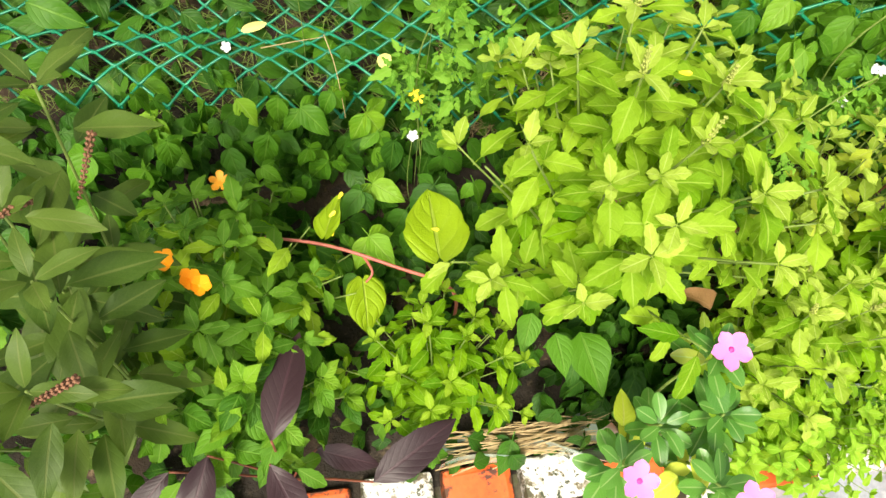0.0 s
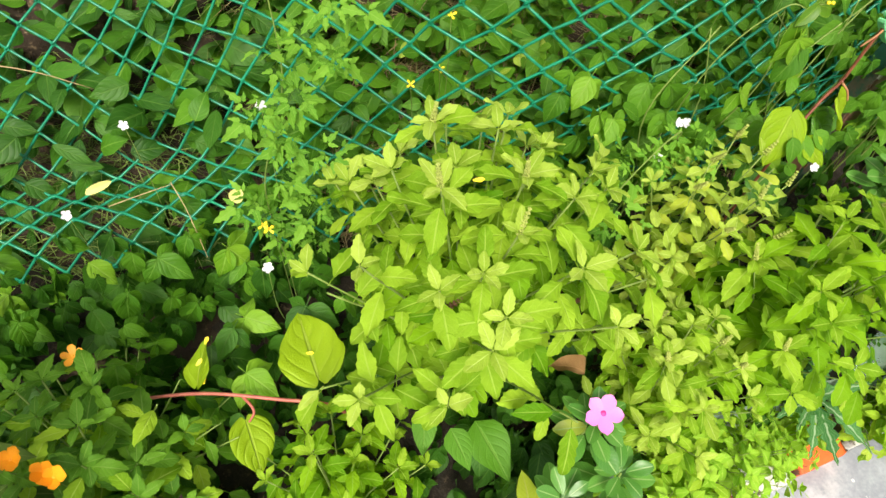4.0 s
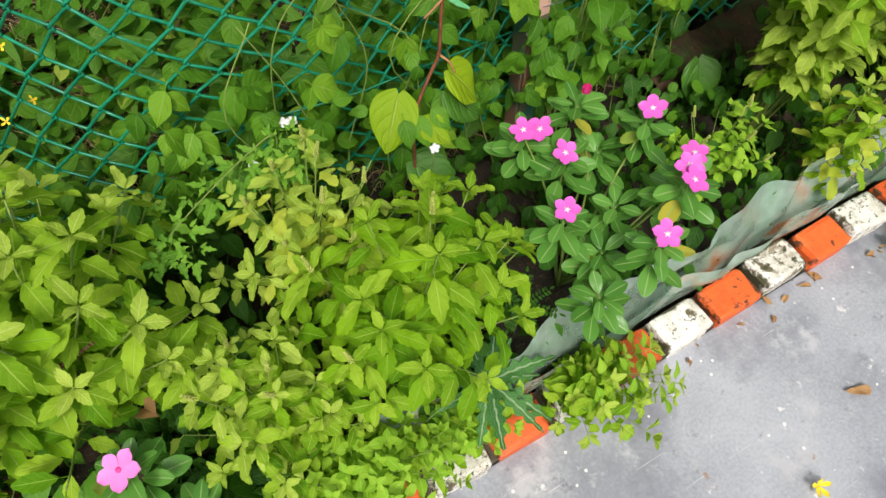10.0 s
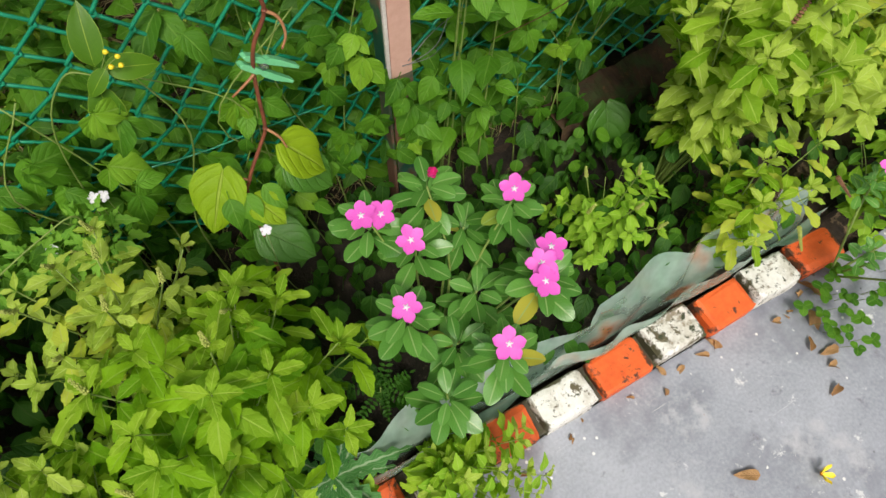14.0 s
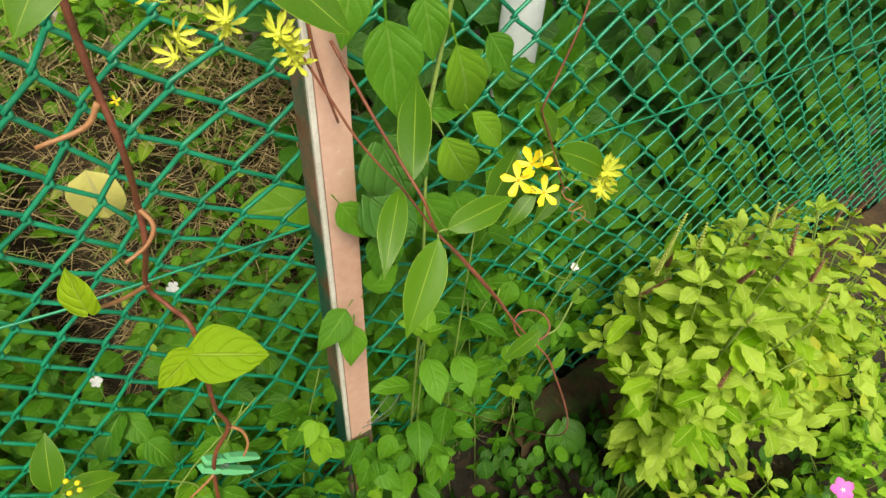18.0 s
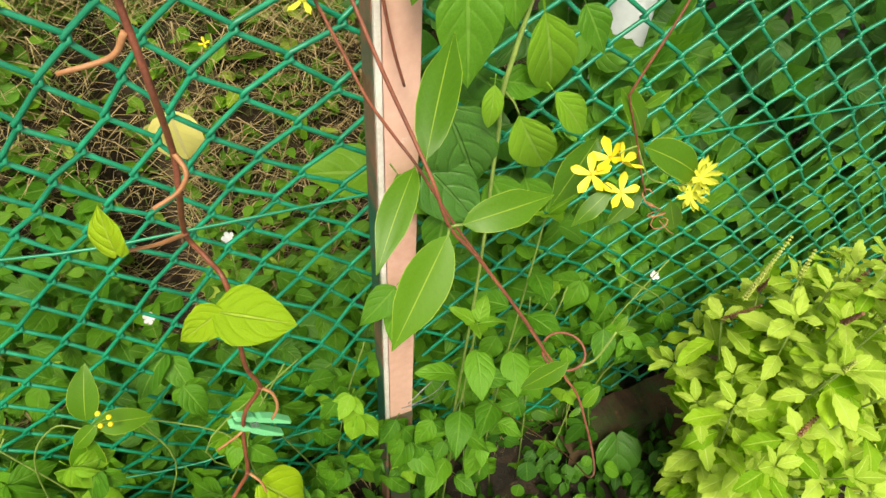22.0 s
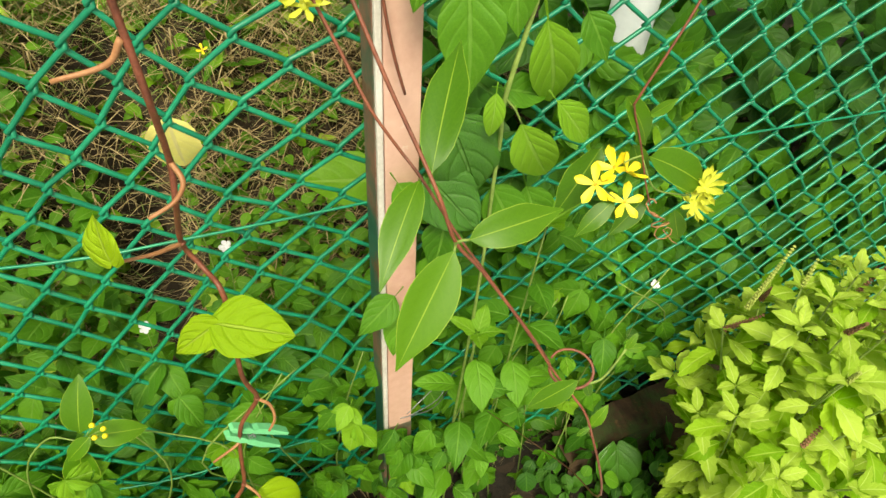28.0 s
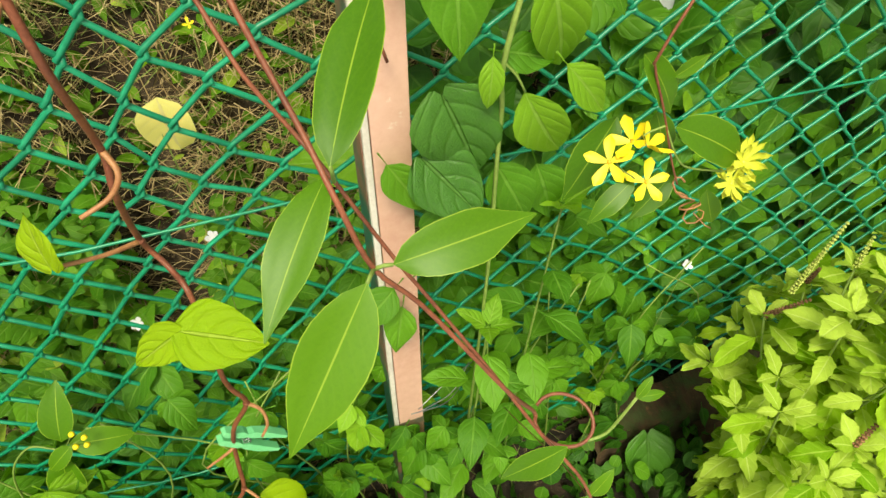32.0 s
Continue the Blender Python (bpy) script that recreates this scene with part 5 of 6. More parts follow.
for p, d in (((1.175, 0.485, 0.880), (0.3, -0.2, -0.5)), ((1.178, 0.485, 0.726), (-0.5, -0.3, -0.2)), ((1.206, 0.485, 0.743), (0.3, -0.2, 0.5)), ((1.186, 0.485, 0.695), (-0.2, -0.3, -0.6)), ((1.222, 0.485, 0.370), (-0.3, -0.3, -0.4))):
    leaf(nettle, "creeper", p, d, (-0.3, -0.8, 0.6), 0.055)
leaf(nettle, "betel", (1.215, 0.472, 0.943), (0.030, -0.012, -0.070), (-0.25, -0.85, 0.5), 0.090)
leaf(nettle, "betel", (1.202, 0.478, 0.885), (0.04, -0.02, -0.05), (-0.2, -0.8, 0.6), 0.075)
leaf(nettle, "betel", (1.63, 0.46, 0.17), (-0.1, -0.5, -0.5), (-0.2, -0.7, 0.7), 0.11)

# red-stemmed spinach vine
spinach = thing("spinach_vine", (0.93, 0.44, 0.03), "red-stemmed spinach vine with lime heart-shaped leaves", "plant", "spinach vines")
stem(spinach, spline([(0.93, 0.44, 0.03), (0.932, 0.44, 0.36), (0.942, 0.445, 0.412), (0.970, 0.455, 0.455), (0.984, 0.456, 0.484), (0.988, 0.459, 0.53), (0.992, 0.461, 0.575), (1.000, 0.458, 0.615), (1.019, 0.452, 0.659), (1.012, 0.445, 0.70), (1.010, 0.44, 0.735), (1.011, 0.44, 0.831), (1.000, 0.465, 0.845), (0.989, 0.47, 0.871),
                      (0.995, 0.43, 0.945), (0.998, 0.43, 0.978), (0.997, 0.40, 1.043), (0.993, 0.40, 1.093), (0.99, 0.38, 1.16)], 6), 0.0026, 0.0022, M_REDSTEM, 7)
for q in (((0.992, 0.40, 1.076), (0.982, 0.40, 1.063), (0.955, 0.40, 1.057)), ((0.998, 0.43, 0.978), (1.003, 0.42, 0.968), (0.995, 0.415, 0.957), (0.978, 0.41, 0.951)), ((0.989, 0.468, 0.873), (0.969, 0.45, 0.884), (0.943, 0.44, 0.892)),
          ((1.019, 0.452, 0.659), (1.030, 0.446, 0.650), (1.032, 0.44, 0.632), (1.024, 0.436, 0.618)), ((0.992, 0.460, 0.574), (0.984, 0.457, 0.570), (0.960, 0.455, 0.556)), ((0.984, 0.456, 0.484), (0.996, 0.445, 0.472), (1.000, 0.436, 0.458)), ((0.942, 0.445, 0.412), (0.930, 0.45, 0.418), (0.915, 0.455, 0.424))):
    stem(spinach, spline(q, 5), 0.0021, 0.0014, M_ORANGESTEM, 6, "tendril")
for p in ((0.984, 0.456, 0.484), (0.992, 0.461, 0.575), (1.019, 0.452, 0.659), (0.942, 0.445, 0.412), (0.989, 0.468, 0.873)):
    part("node", EYES["node"], spinach, Matrix.Translation(Vector(p) - spinach.location) @ Matrix.Diagonal((0.0036, 0.0036, 0.0036, 1)))
H2 = (Vector((0.917, 0.455, 0.440)), Vector((0.868, 0.410, 0.387)))
H1 = (Vector((0.998, 0.450, 0.452)), Vector((1.050, 0.425, 0.388)))
H3 = (Vector((0.938, 0.420, 0.407)), Vector((0.964, 0.370, 0.379)))
leaf(spinach, "heart", H2[0], H2[1] - H2[0], (-0.35, -0.55, 0.75), (H2[1] - H2[0]).length * 1.05)
leaf(spinach, "heart", H1[0], H1[1] - H1[0], (0.35, -0.65, 0.6), (H1[1] - H1[0]).length * 1.0)
leaf(spinach, "heart", (1.002, 0.405, 0.842), (0.62, -0.30, -0.06), (-0.25, -0.55, 1.0), 0.060)
leaf(spinach, "heart", (1.002, 0.405, 0.842), (-0.75, -0.25, -0.22), (-0.1, -0.7, 0.8), 0.036)
leaf(spinach, "heart", (0.944, 0.43, 0.900), (-0.08, 0.12, 0.50), (-0.55, -0.85, 0.3), 0.038)
leaf(spinach, "heart", H3[0], H3[1] - H3[0], (-0.1, -0.6, 0.8), (H3[1] - H3[0]).length * 0.85)
for dx, s in ((-0.012, 0.052), (0.016, 0.046), (-0.03, 0.045)):
    leaf(spinach, "creeper", (H3[0].x + dx, H3[0].y + 0.005, H3[0].z + 0.012), (dx * 8 + 0.15, -0.6, -0.4), (-0.1, -0.6, 0.9), s)
leaf(spinach, "papery", (0.985, 0.93, 0.705), (0.02, -0.15, -0.5), (-0.25, -0.75, 0.65), 0.085, "leaf", "papery yellowed leaf")
stem(spinach, spline([(0.969, 0.93, 0.70), (0.98, 0.92, 0.62), (1.0, 0.90, 0.40), (1.0, 0.90, 0.12)], 4), 0.001, 0.001, M_STEM, 5, "stalk")
leaf(spinach, "betel", (0.93, 0.45, 0.28), (0.5, -0.5, -0.3), (0, -0.4, 1), 0.095)
leaf(spinach, "betel", (1.0, 0.46, 0.40), (0.3, -0.2, -0.3), (0, -0.5, 1), 0.085)
leaf(spinach, "heart", (0.885, 0.19, 0.36), (-0.2, -0.5, -0.3), (0, -0.4, 1), 0.055)
spinach2 = thing("spinach_vine", (0.13, 0.34, 0.03), "red-stemmed vine with large lime heart-shaped leaf", "plant", "spinach vines")
stem(spinach2, spline([(0.16, 0.33, 0.03), (0.14, 0.33, 0.22), (0.06, 0.365, 0.25), (-0.026, 0.404, 0.256), (-0.11, 0.43, 0.25)], 6), 0.0028, 0.0024, M_PINKSTEM, 7)
stem(spinach2, spline([(0.02, 0.385, 0.253), (0.03, 0.36, 0.25), (0.02, 0.35, 0.24)], 5), 0.0022, 0.0016, M_PINKSTEM, 6)
leaf(spinach2, "heart", (0.122, 0.362, 0.270), (0.02, 1.0, 0.04), (0.02, -0.12, 1.0), 0.112)
leaf(spinach2, "heart", (-0.028, 0.408, 0.278), (0.32, 0.75, 0.35), (-0.75, -0.1, 0.8), 0.062)
leaf(spinach2, "heart", (0.016, 0.355, 0.238), (0.05, -1.0, -0.35), (0.3, -0.1, 1.0), 0.076)
leaf(spinach2, "broad", (0.315, 0.250, 0.205), (0.12, -1.0, -0.05), (0.0, -0.15, 1.0), 0.095)
for p, d, size in (((0.275, 0.25, 0.215), (0.1, -1.0, -0.1), 0.062), ((0.25, 0.285, 0.21), (-0.3, -0.7, -0.1), 0.058), ((0.25, 0.30, 0.18), (0.3, 0.7, 0.0), 0.07)):
    leaf(spinach2, "broad", p, d, (0.0, -0.15, 1.0), size)

# yellow-flowered vine
vine = thing("flowering_vine", (1.30, 0.44, 0.50), "climbing vine with glossy pointed leaves and yellow flowers", "plant")
N = Vector((1.088, 0.2007, 1.0905))
ring = Vector((1.1403, 0.1828, 1.0195))
away = Vector((0.128, 0.123, -0.218)).normalized()
wide = away.cross(Vector((0, 0, 1))).normalized()
high = wide.cross(away)
loop = [ring + wide * (0.0092 * math.cos(a)) + high * (0.0078 * math.sin(a)) for a in [3.3 + i * 0.4 for i in range(16)]]
stem(vine, spline([ring + wide * 0.0088 - high * 0.003, ring + wide * 0.0135 + high * 0.002, (1.1573, 0.1751, 1.0353)], 5), 0.0006, 0.0005, M_STEM, 5, "stalk")
stem(vine, spline([(1.0650, 0.2480, 1.1600), (1.0714, 0.2328, 1.1399), (1.0754, 0.2245, 1.1284), (1.0793, 0.2155, 1.1177), (1.0828, 0.2049, 1.1067), N, (1.0985, 0.1985, 1.0760), (1.1113, 0.1904, 1.0567), (1.1215, 0.1860, 1.0400)] + loop, 4), 0.00072, 0.00055, M_REDSTEM, 7)
stem(vine, spline([(1.0580, 0.2590, 1.1500), (1.0650, 0.2500, 1.1340), (1.0711, 0.2402, 1.1197), (1.0793, 0.2335, 1.1067), (1.0848, 0.2254, 1.0991), (1.0960, 0.2140, 1.0790), (1.1040, 0.2050, 1.0670), (1.1180, 0.1900, 1.0450), (1.1287, 0.1782, 1.0270), (1.1350, 0.1720, 1.0180), (1.1430, 0.1640, 1.0020), (1.1631, 0.1574, 0.9351), (1.24, 0.25, 0.75), (1.30, 0.44, 0.50)], 8), 0.00062, 0.0005, M_REDSTEM, 7)
for a, b in (((1.1573, 0.1751, 1.0353), (1.160, 0.175, 1.043)), ((1.1573, 0.1751, 1.0353), (1.166, 0.173, 1.036)), ((1.1430, 0.1640, 1.0020), (1.147, 0.163, 1.014)), ((1.1430, 0.1640, 1.0020), (1.137, 0.163, 0.999)), ((1.1470, 0.1790, 1.0130), (1.151, 0.177, 1.002))):
    a, b = Vector(a), Vector(b)
    leaf(vine, "shoot", a, b - a, (-0.4, -0.6, 0.7), (b - a).length)
# each big leaf hangs on a short stalk from its node
for key, foot, a, b, up in (("big", (1.0845, 0.2180, 1.1030), (1.0834, 0.2146, 1.1103), (1.1035, 0.2470, 1.1420), (-0.5, -0.75, 0.35)), ("big", (1.0848, 0.2254, 1.0991), (1.0841, 0.2259, 1.0983), (1.0595, 0.1964, 1.0855), (-0.5, -0.6, 0.65)),
                            ("big", N, (1.0922, 0.1995, 1.0917), (1.1247, 0.1939, 1.1019), (-0.15, -0.75, 0.75)), ("big", N, (1.0850, 0.1955, 1.0924), (1.0604, 0.1786, 1.0604), (-0.25, -0.75, 0.60)), ("slim", (1.1440, 0.1810, 1.0130), (1.1306, 0.1685, 1.0357), (1.1127, 0.1707, 1.0204), (0.0, -0.6, 0.9))):
    foot, a, b = Vector(foot), Vector(a), Vector(b)
    if key == "big":
        stem(vine, [foot, foot.lerp(a, 0.5) + Vector((0, 0, 0.0004)), a], 0.0006, 0.0005, M_STEM, 5, "stalk")
    lamina = leaf(vine, key, a, b - a, up, (b - a).length)
    if foot.z > 1.095:
        lamina.matrix_basis = lamina.matrix_basis @ Matrix.Diagonal((0.76, 1, 1, 1))
for p, f in (((1.298, 0.338, 0.947), (-0.25, -0.6, 0.75)), ((1.264, 0.337, 0.972), (-0.6, -0.5, 0.65)), ((1.279, 0.340, 0.981), (-0.7, -0.1, 0.7)), ((1.290, 0.338, 0.976), (0.5, -0.2, 0.85))):
    flower(vine, p, f, 0.0138, "yellow", "orange", 5, 0.10, "flower", 1.0 if p[2] < 0.975 else 0.75)
for p in ((1.375, 0.338, 0.941), (1.369, 0.336, 0.929)):
    for q in range(3):
        flower(vine, jitter(p, 0.004), (rr(-.6, .6), -0.5, rr(0.2, 1)), 0.0145, "lime", "lime", 8, 0.12, "bud", 0.80)
for p in ((1.0560, 0.2600, 1.1500), (1.0500, 0.2650, 1.1560), (1.012, 0.30, 1.165), (1.02, 0.29, 1.15), (1.035, 0.285, 1.16)):
    for q in range(3):
        flower(vine, jitter(p, 0.004), (rr(-.6, .6), -0.5, rr(0.2, 1)), 0.0085, "lime", "lime", 6, 0.2, "bud", 0.72)
stem(vine, spline([(1.330, 0.36, 1.15), (1.306, 0.345, 1.094), (1.278, 0.338, 1.039), (1.279, 0.340, 1.028), (1.290, 0.338, 1.005), (1.298, 0.338, 0.989), (1.312, 0.338, 0.960), (1.322, 0.336, 0.940)], 6), 0.0009, 0.0007, M_REDSTEM, 6)
curl = [Vector((1.322, 0.336, 0.940)).lerp(Vector((1.352, 0.335, 0.900)), i / 30) + Vector((0.006 * math.cos(i * 0.9), 0.004 * math.sin(i * 0.9), 0.005 * math.sin(i * 0.7))) for i in range(31)]
stem(vine, curl + [Vector((1.362, 0.335, 0.892)), Vector((1.370, 0.335, 0.886))], 0.0007, 0.0005, M_ORANGESTEM, 5, "tendril")
stem(vine, spline([(1.300, 0.338, 0.985), (1.315, 0.338, 0.962), (1.327, 0.338, 0.951), (1.350, 0.337, 0.943), (1.372, 0.338, 0.937)], 5), 0.0008, 0.0006, M_STEM, 5)
stem(vine, spline([(1.298, 0.338, 0.989), (1.285, 0.340, 0.983), (1.272, 0.340, 0.968), (1.290, 0.340, 0.950)], 5), 0.0007, 0.0005, M_STEM, 5)
for key, a, b, up in (("broad_vine", (1.313, 0.345, 0.980), (1.384, 0.330, 0.952), (-0.2, -0.6, 0.9)), ("broad_vine", (1.290, 0.371, 0.975), (1.257, 0.361, 0.920), (-0.5, -0.8, 0.3)), ("broad_vine", (1.294, 0.345, 0.944), (1.261, 0.335, 0.926), (-0.2, -0.6, 0.9)),
                      ("broad_vine", (1.350, 0.368, 0.916), (1.317, 0.358, 0.888), (-0.3, -0.8, 0.5)), ("broad_vine", (1.274, 0.345, 1.034), (1.309, 0.335, 0.997), (-0.1, -0.6, 0.8)), ("broad_vine", (1.299, 0.345, 1.016), (1.311, 0.337, 1.032), (-0.3, -0.8, 0.5)),
                      ("slim", (1.355, 0.340, 0.923), (1.372, 0.335, 0.885), (-0.6, -0.6, 0.4)), ("broad_vine", (1.305, 0.356, 0.985), (1.325, 0.350, 0.945), (-0.3, -0.8, 0.5))):
    a, b = Vector(a), Vector(b)
    leaf(vine, key, a, b - a, up, (b - a).length)
leaf(vine, "vine", (1.045, 0.285, 1.19), (0.03, -0.02, -0.03), (-0.2, -0.8, 0.6), 0.055)
leaf(vine, "vine", (1.00, 0.31, 1.20), (-0.03, -0.02, -0.03), (-0.2, -0.8, 0.6), 0.055)
vine2 = thing("flowering_vine", (0.822, 0.50, 0.30), "young vine shoot with yellow buds on the fence", "plant")
stem(vine2, spline([(0.74, 0.53, 0.30), (0.765, 0.52, 0.52), (0.812, 0.50, 0.617), (0.845, 0.487, 0.618)], 6), 0.0012, 0.0009, M_STEM)
for a, b, up in (((0.846, 0.492, 0.625), (0.857, 0.510, 0.683), (-0.2, -0.9, 0.3)), ((0.852, 0.489, 0.622), (0.906, 0.482, 0.611), (-0.1, -0.7, 0.7)), ((0.840, 0.488, 0.608), (0.829, 0.455, 0.540), (-0.2, -0.8, 0.6)), ((0.856, 0.484, 0.626), (0.826, 0.474, 0.606), (-0.2, -0.7, 0.7))):
    a, b = Vector(a), Vector(b)
    leaf(vine2, "oval_vine", a, b - a, up, (b - a).length)
for p in ((0.863, 0.482, 0.646), (0.871, 0.480, 0.638), (0.870, 0.478, 0.628), (0.861, 0.478, 0.630)):
    stem(vine2, [(0.848, 0.487, 0.620), ((0.848 + p[0]) / 2, 0.483, (0.622 + p[2]) / 2), p], 0.0005, 0.0004, M_STEM, 4, "stalk")
    part("bud", EYES["yellow"], vine2, Matrix.Translation(Vector(p) - vine2.location) @ Matrix.Diagonal((0.0030, 0.0030, 0.0036, 1)))

dock = thing("dock_weed", (1.24, 0.68, bank(1.24, 0.68)), "broad-leaved weed with one long pale leaf beside the post", "plant")
stem(dock, spline([(1.24, 0.68, bank(1.24, 0.68)), (1.238, 0.675, 0.50), (1.228, 0.665, 0.735)], 5), 0.0018, 0.0012, M_STEM)
leaf(dock, "creeper_pale", (1.228, 0.665, 0.735), (-0.110, 0.015, 0.012), (0.0, -0.5, 0.85), 0.118)

# small white and yellow wild flowers
wild = thing("wildflower_weed", (0.3, 0.60, 0.03), "spindly weed with small white flowers along the fence", "plant")
for p in ((-0.139, 0.70, 0.327), (-0.034, 0.80, 0.375), (0.153, 0.676, 0.476), (0.101, 0.505, 0.355), (0.757, 0.515, 0.409), (0.769, 0.512, 0.408), (0.69, 0.47, 0.40), (0.9325, 0.379, 0.388), (1.023, 0.624, 0.715), (0.908, 0.656, 0.575), (1.62, 0.53, 0.55)):
    q = Vector(p)
    stem(wild, spline([(q.x + rr(-.03, .03), q.y + 0.03, 0.05), q.lerp(Vector((q.x, q.y + 0.02, 0)), 0.4), q], 5), 0.0009, 0.0006, M_STEM, 4)
    flower(wild, p, (-0.1, -0.6, 0.8), 0.0085, "white", "white", 5, 0.2, "flower", 0.8)
for p in ((0.112, 0.569, 0.362), (0.118, 0.565, 0.355), (1.05, 0.93, 0.80), (0.46, 0.75, 0.50), (0.40, 0.75, 0.38), (0.45, 0.75, 0.40)):
    q = Vector(p)
    stem(wild, spline([(q.x + 0.02, q.y + 0.03, bank(q.x, q.y + 0.03)), (q.x + 0.015, q.y + 0.02, q.z * 0.7), q], 4), 0.0008, 0.0006, M_STEM, 4)
    flower(wild, p, (-0.1, -0.6, 0.7), 0.0085, "yellow", "orange", 4, 0.2, "flower", 0.8)
for p, d in (((-0.005, 0.45, 0.30), (0.3, 0.5, 0)), ((-0.018, 0.40, 0.29), (0.1, 0.8, 0)), ((-0.020, 0.418, 0.313), (0.5, 0.3, 0.1)), ((0.115, 0.40, 0.284), (0.8, -0.3, 0)), ((0.290, 0.345, 0.652), (0.9, -0.3, 0))):
    fallen_petal = new("fallen_petal", PETALS["yellow"])
    fallen_petal.matrix_basis = frame_axes(p, d, (0.1, -0.2, 1)) @ Matrix.Diagonal((0.011, 0.011, 0.011, 1))
    tagged(fallen_petal, "fallen yellow petal lying on a leaf", "petal", "fallen petals")
yellow_leaf = new("fallen_leaf", LEAVES["papery"][0])
yellow_leaf.matrix_basis = frame_axes((-0.128, 0.785, 0.268), (1.0, 0.1, 0.25), (0.0, -0.7, 0.8)) @ Matrix.Diagonal((0.015, 0.042, 0.042, 1))
tagged(yellow_leaf, "narrow yellow leaf caught on the fence mesh", "leaf", "fallen leaves")
pale_leaf = new("fallen_leaf", LEAVES["papery"][1])
pale_leaf.matrix_basis = frame_axes((0.080, 0.70, 0.265), (0.6, 0.2, 0.5), (0.0, -0.7, 0.8)) @ Matrix.Diagonal((0.024, 0.024, 0.024, 1))
tagged(pale_leaf, "small pale papery leaf caught on the fence mesh", "leaf", "fallen leaves")
for a, b, c, r in (((-0.25, 0.82, 0.545), (-0.12, 0.80, 0.505), (-0.05, 0.80, 0.452), 0.0011), ((-0.10, 0.76, 0.255), (-0.05, 0.75, 0.275), (0.0, 0.752, 0.28), 0.0010), ((0.0, 0.752, 0.285), (0.012, 0.70, 0.27), (0.02, 0.64, 0.22), 0.0009)):
    dry_stalk = tagged(new("dry_stalk", tube("dry_stalk", spline([a, b, c], 5), r, r * 0.6, M_STRAW, 5)), "thin dry straw-coloured stalk lying on the weeds", "stalk", "dry stalks")
dead = new("dead_leaf", LEAVES["dry"][1])
dead.matrix_basis = frame_axes((0.445, 0.225, 0.33), (-0.5, 0.8, -0.2), (0.2, -0.3, 1)) @ Matrix.Diagonal((0.052, 0.052, 0.052, 1))
tagged(dead, "curled brown dead leaf caught among the basil", "leaf", "fallen leaves")

# clothes peg on the vine
peg = thing("clothes_peg", (1.010, 0.465, 0.571), "mint green plastic clothes peg clipped to the vine", "clothes peg")
for s, nm in ((1, "upper_arm"), (-1, "lower_arm")):
    bm = bmesh.new()
    outline = [(-0.037, 0.004), (-0.034, 0.0078), (-0.014, 0.0085), (-0.009, 0.0052), (-0.004, 0.0085), (0.012, 0.0082), (0.037, 0.0030), (0.037, -0.0015), (-0.004, -0.0012), (-0.009, 0.0014), (-0.014, -0.0012), (-0.033, -0.0004)]
    rings = [[bm.verts.new((x, y, z * 0.8 * s)) for x, z in outline] for y in (-0.0055, 0.0055)]
    for ring, way in ((rings[0], 1), (rings[1], -1)):
        bm.faces.new(ring[::way * s])
    for k in range(len(outline)):
        q = (k + 1) % len(outline)
        bm.faces.new((rings[0][k], rings[1][k], rings[1][q], rings[0][q])[::s])
    bmesh.ops.bevel(bm, geom=bm.edges[:], offset=0.0005, segments=1, affect="EDGES")
    part(nm, (bm, M_PIN), peg, pose(0, 0, 0.0052 * s, 0, -5.5 * s, 0))
part("spring", tube("spring", [(-0.007 + 0.0036 * math.cos(i * 0.7), -0.007 + 0.0012 * i / 3, 0.0036 * math.sin(i * 0.7)) for i in range(36)], 0.0006, 0.0006, M_STEEL, 5), peg)
peg.rotation_euler = (radians(-14), radians(40), 0)

# behind the fence
def bare(x, y):
    """The washed-out gully in the bank, where nothing grows."""
    return abs(x - 0.905) < 0.06 and 0.80 < y < 1.14


def scatter(n, kinds, xr, yr, zoff, size, facing=(0, -0.5, 1), hang=0.4):
    out = []
    for i in range(n):
        x = rr(*xr)
        y = rr(*yr) + fence_y(x) - 0.57
        if bare(x, y):
            continue
        z = bank(x, y) + rr(*zoff)
        y += lean(x) * max(0.0, z - 0.12)
        shape, fold = RND.choice(kinds)
        v, f, u = blade(shape, fold, rr(0.05, 0.3), 0.02, rr(-.3, .3), 6, RND.randrange(9999))
        d = Vector((rr(-1, 1), rr(-1, 0.4), rr(-hang, hang)))
        s = size * rr(0.6, 1.3)
        out.append((v, f, u, frame_axes((x, y, z), d, Vector(facing) + Vector((rr(-.5, .5), rr(-.5, .5), 0))) @ Matrix.Diagonal((s, s, s, 1))))
    return out


joined("bank_weeds", scatter(420, [("ovate", 0.2)], (0.0, 0.75), (0.62, 1.4), (0.0, 0.25), 0.065), M_CREEPER, "dense broad-leaved weeds behind the fence", "weeds")
joined("bank_weeds", scatter(800, [("ovate", 0.2), ("serrate", 0.2)], (0.22, 0.85), (0.62, 1.3), (0.0, 0.30), 0.045), M_BROAD, "mid-green weeds close behind the fence", "weeds")
joined("bank_weeds", scatter(1000, [("ovate", 0.2), ("elliptic", 0.2)], (0.68, 1.28), (0.66, 1.05), (0.0, 0.30), 0.030), M_LANTANA, "small green weeds at the foot of the bank", "weeds")
joined("bank_weeds", scatter(520, [("ovate", 0.2), ("elliptic", 0.2)], (0.55, 1.22), (0.90, 1.6), (0.0, 0.10), 0.042), M_CREEPER_PALE, "young light green weeds sprouting on the bank", "weeds")
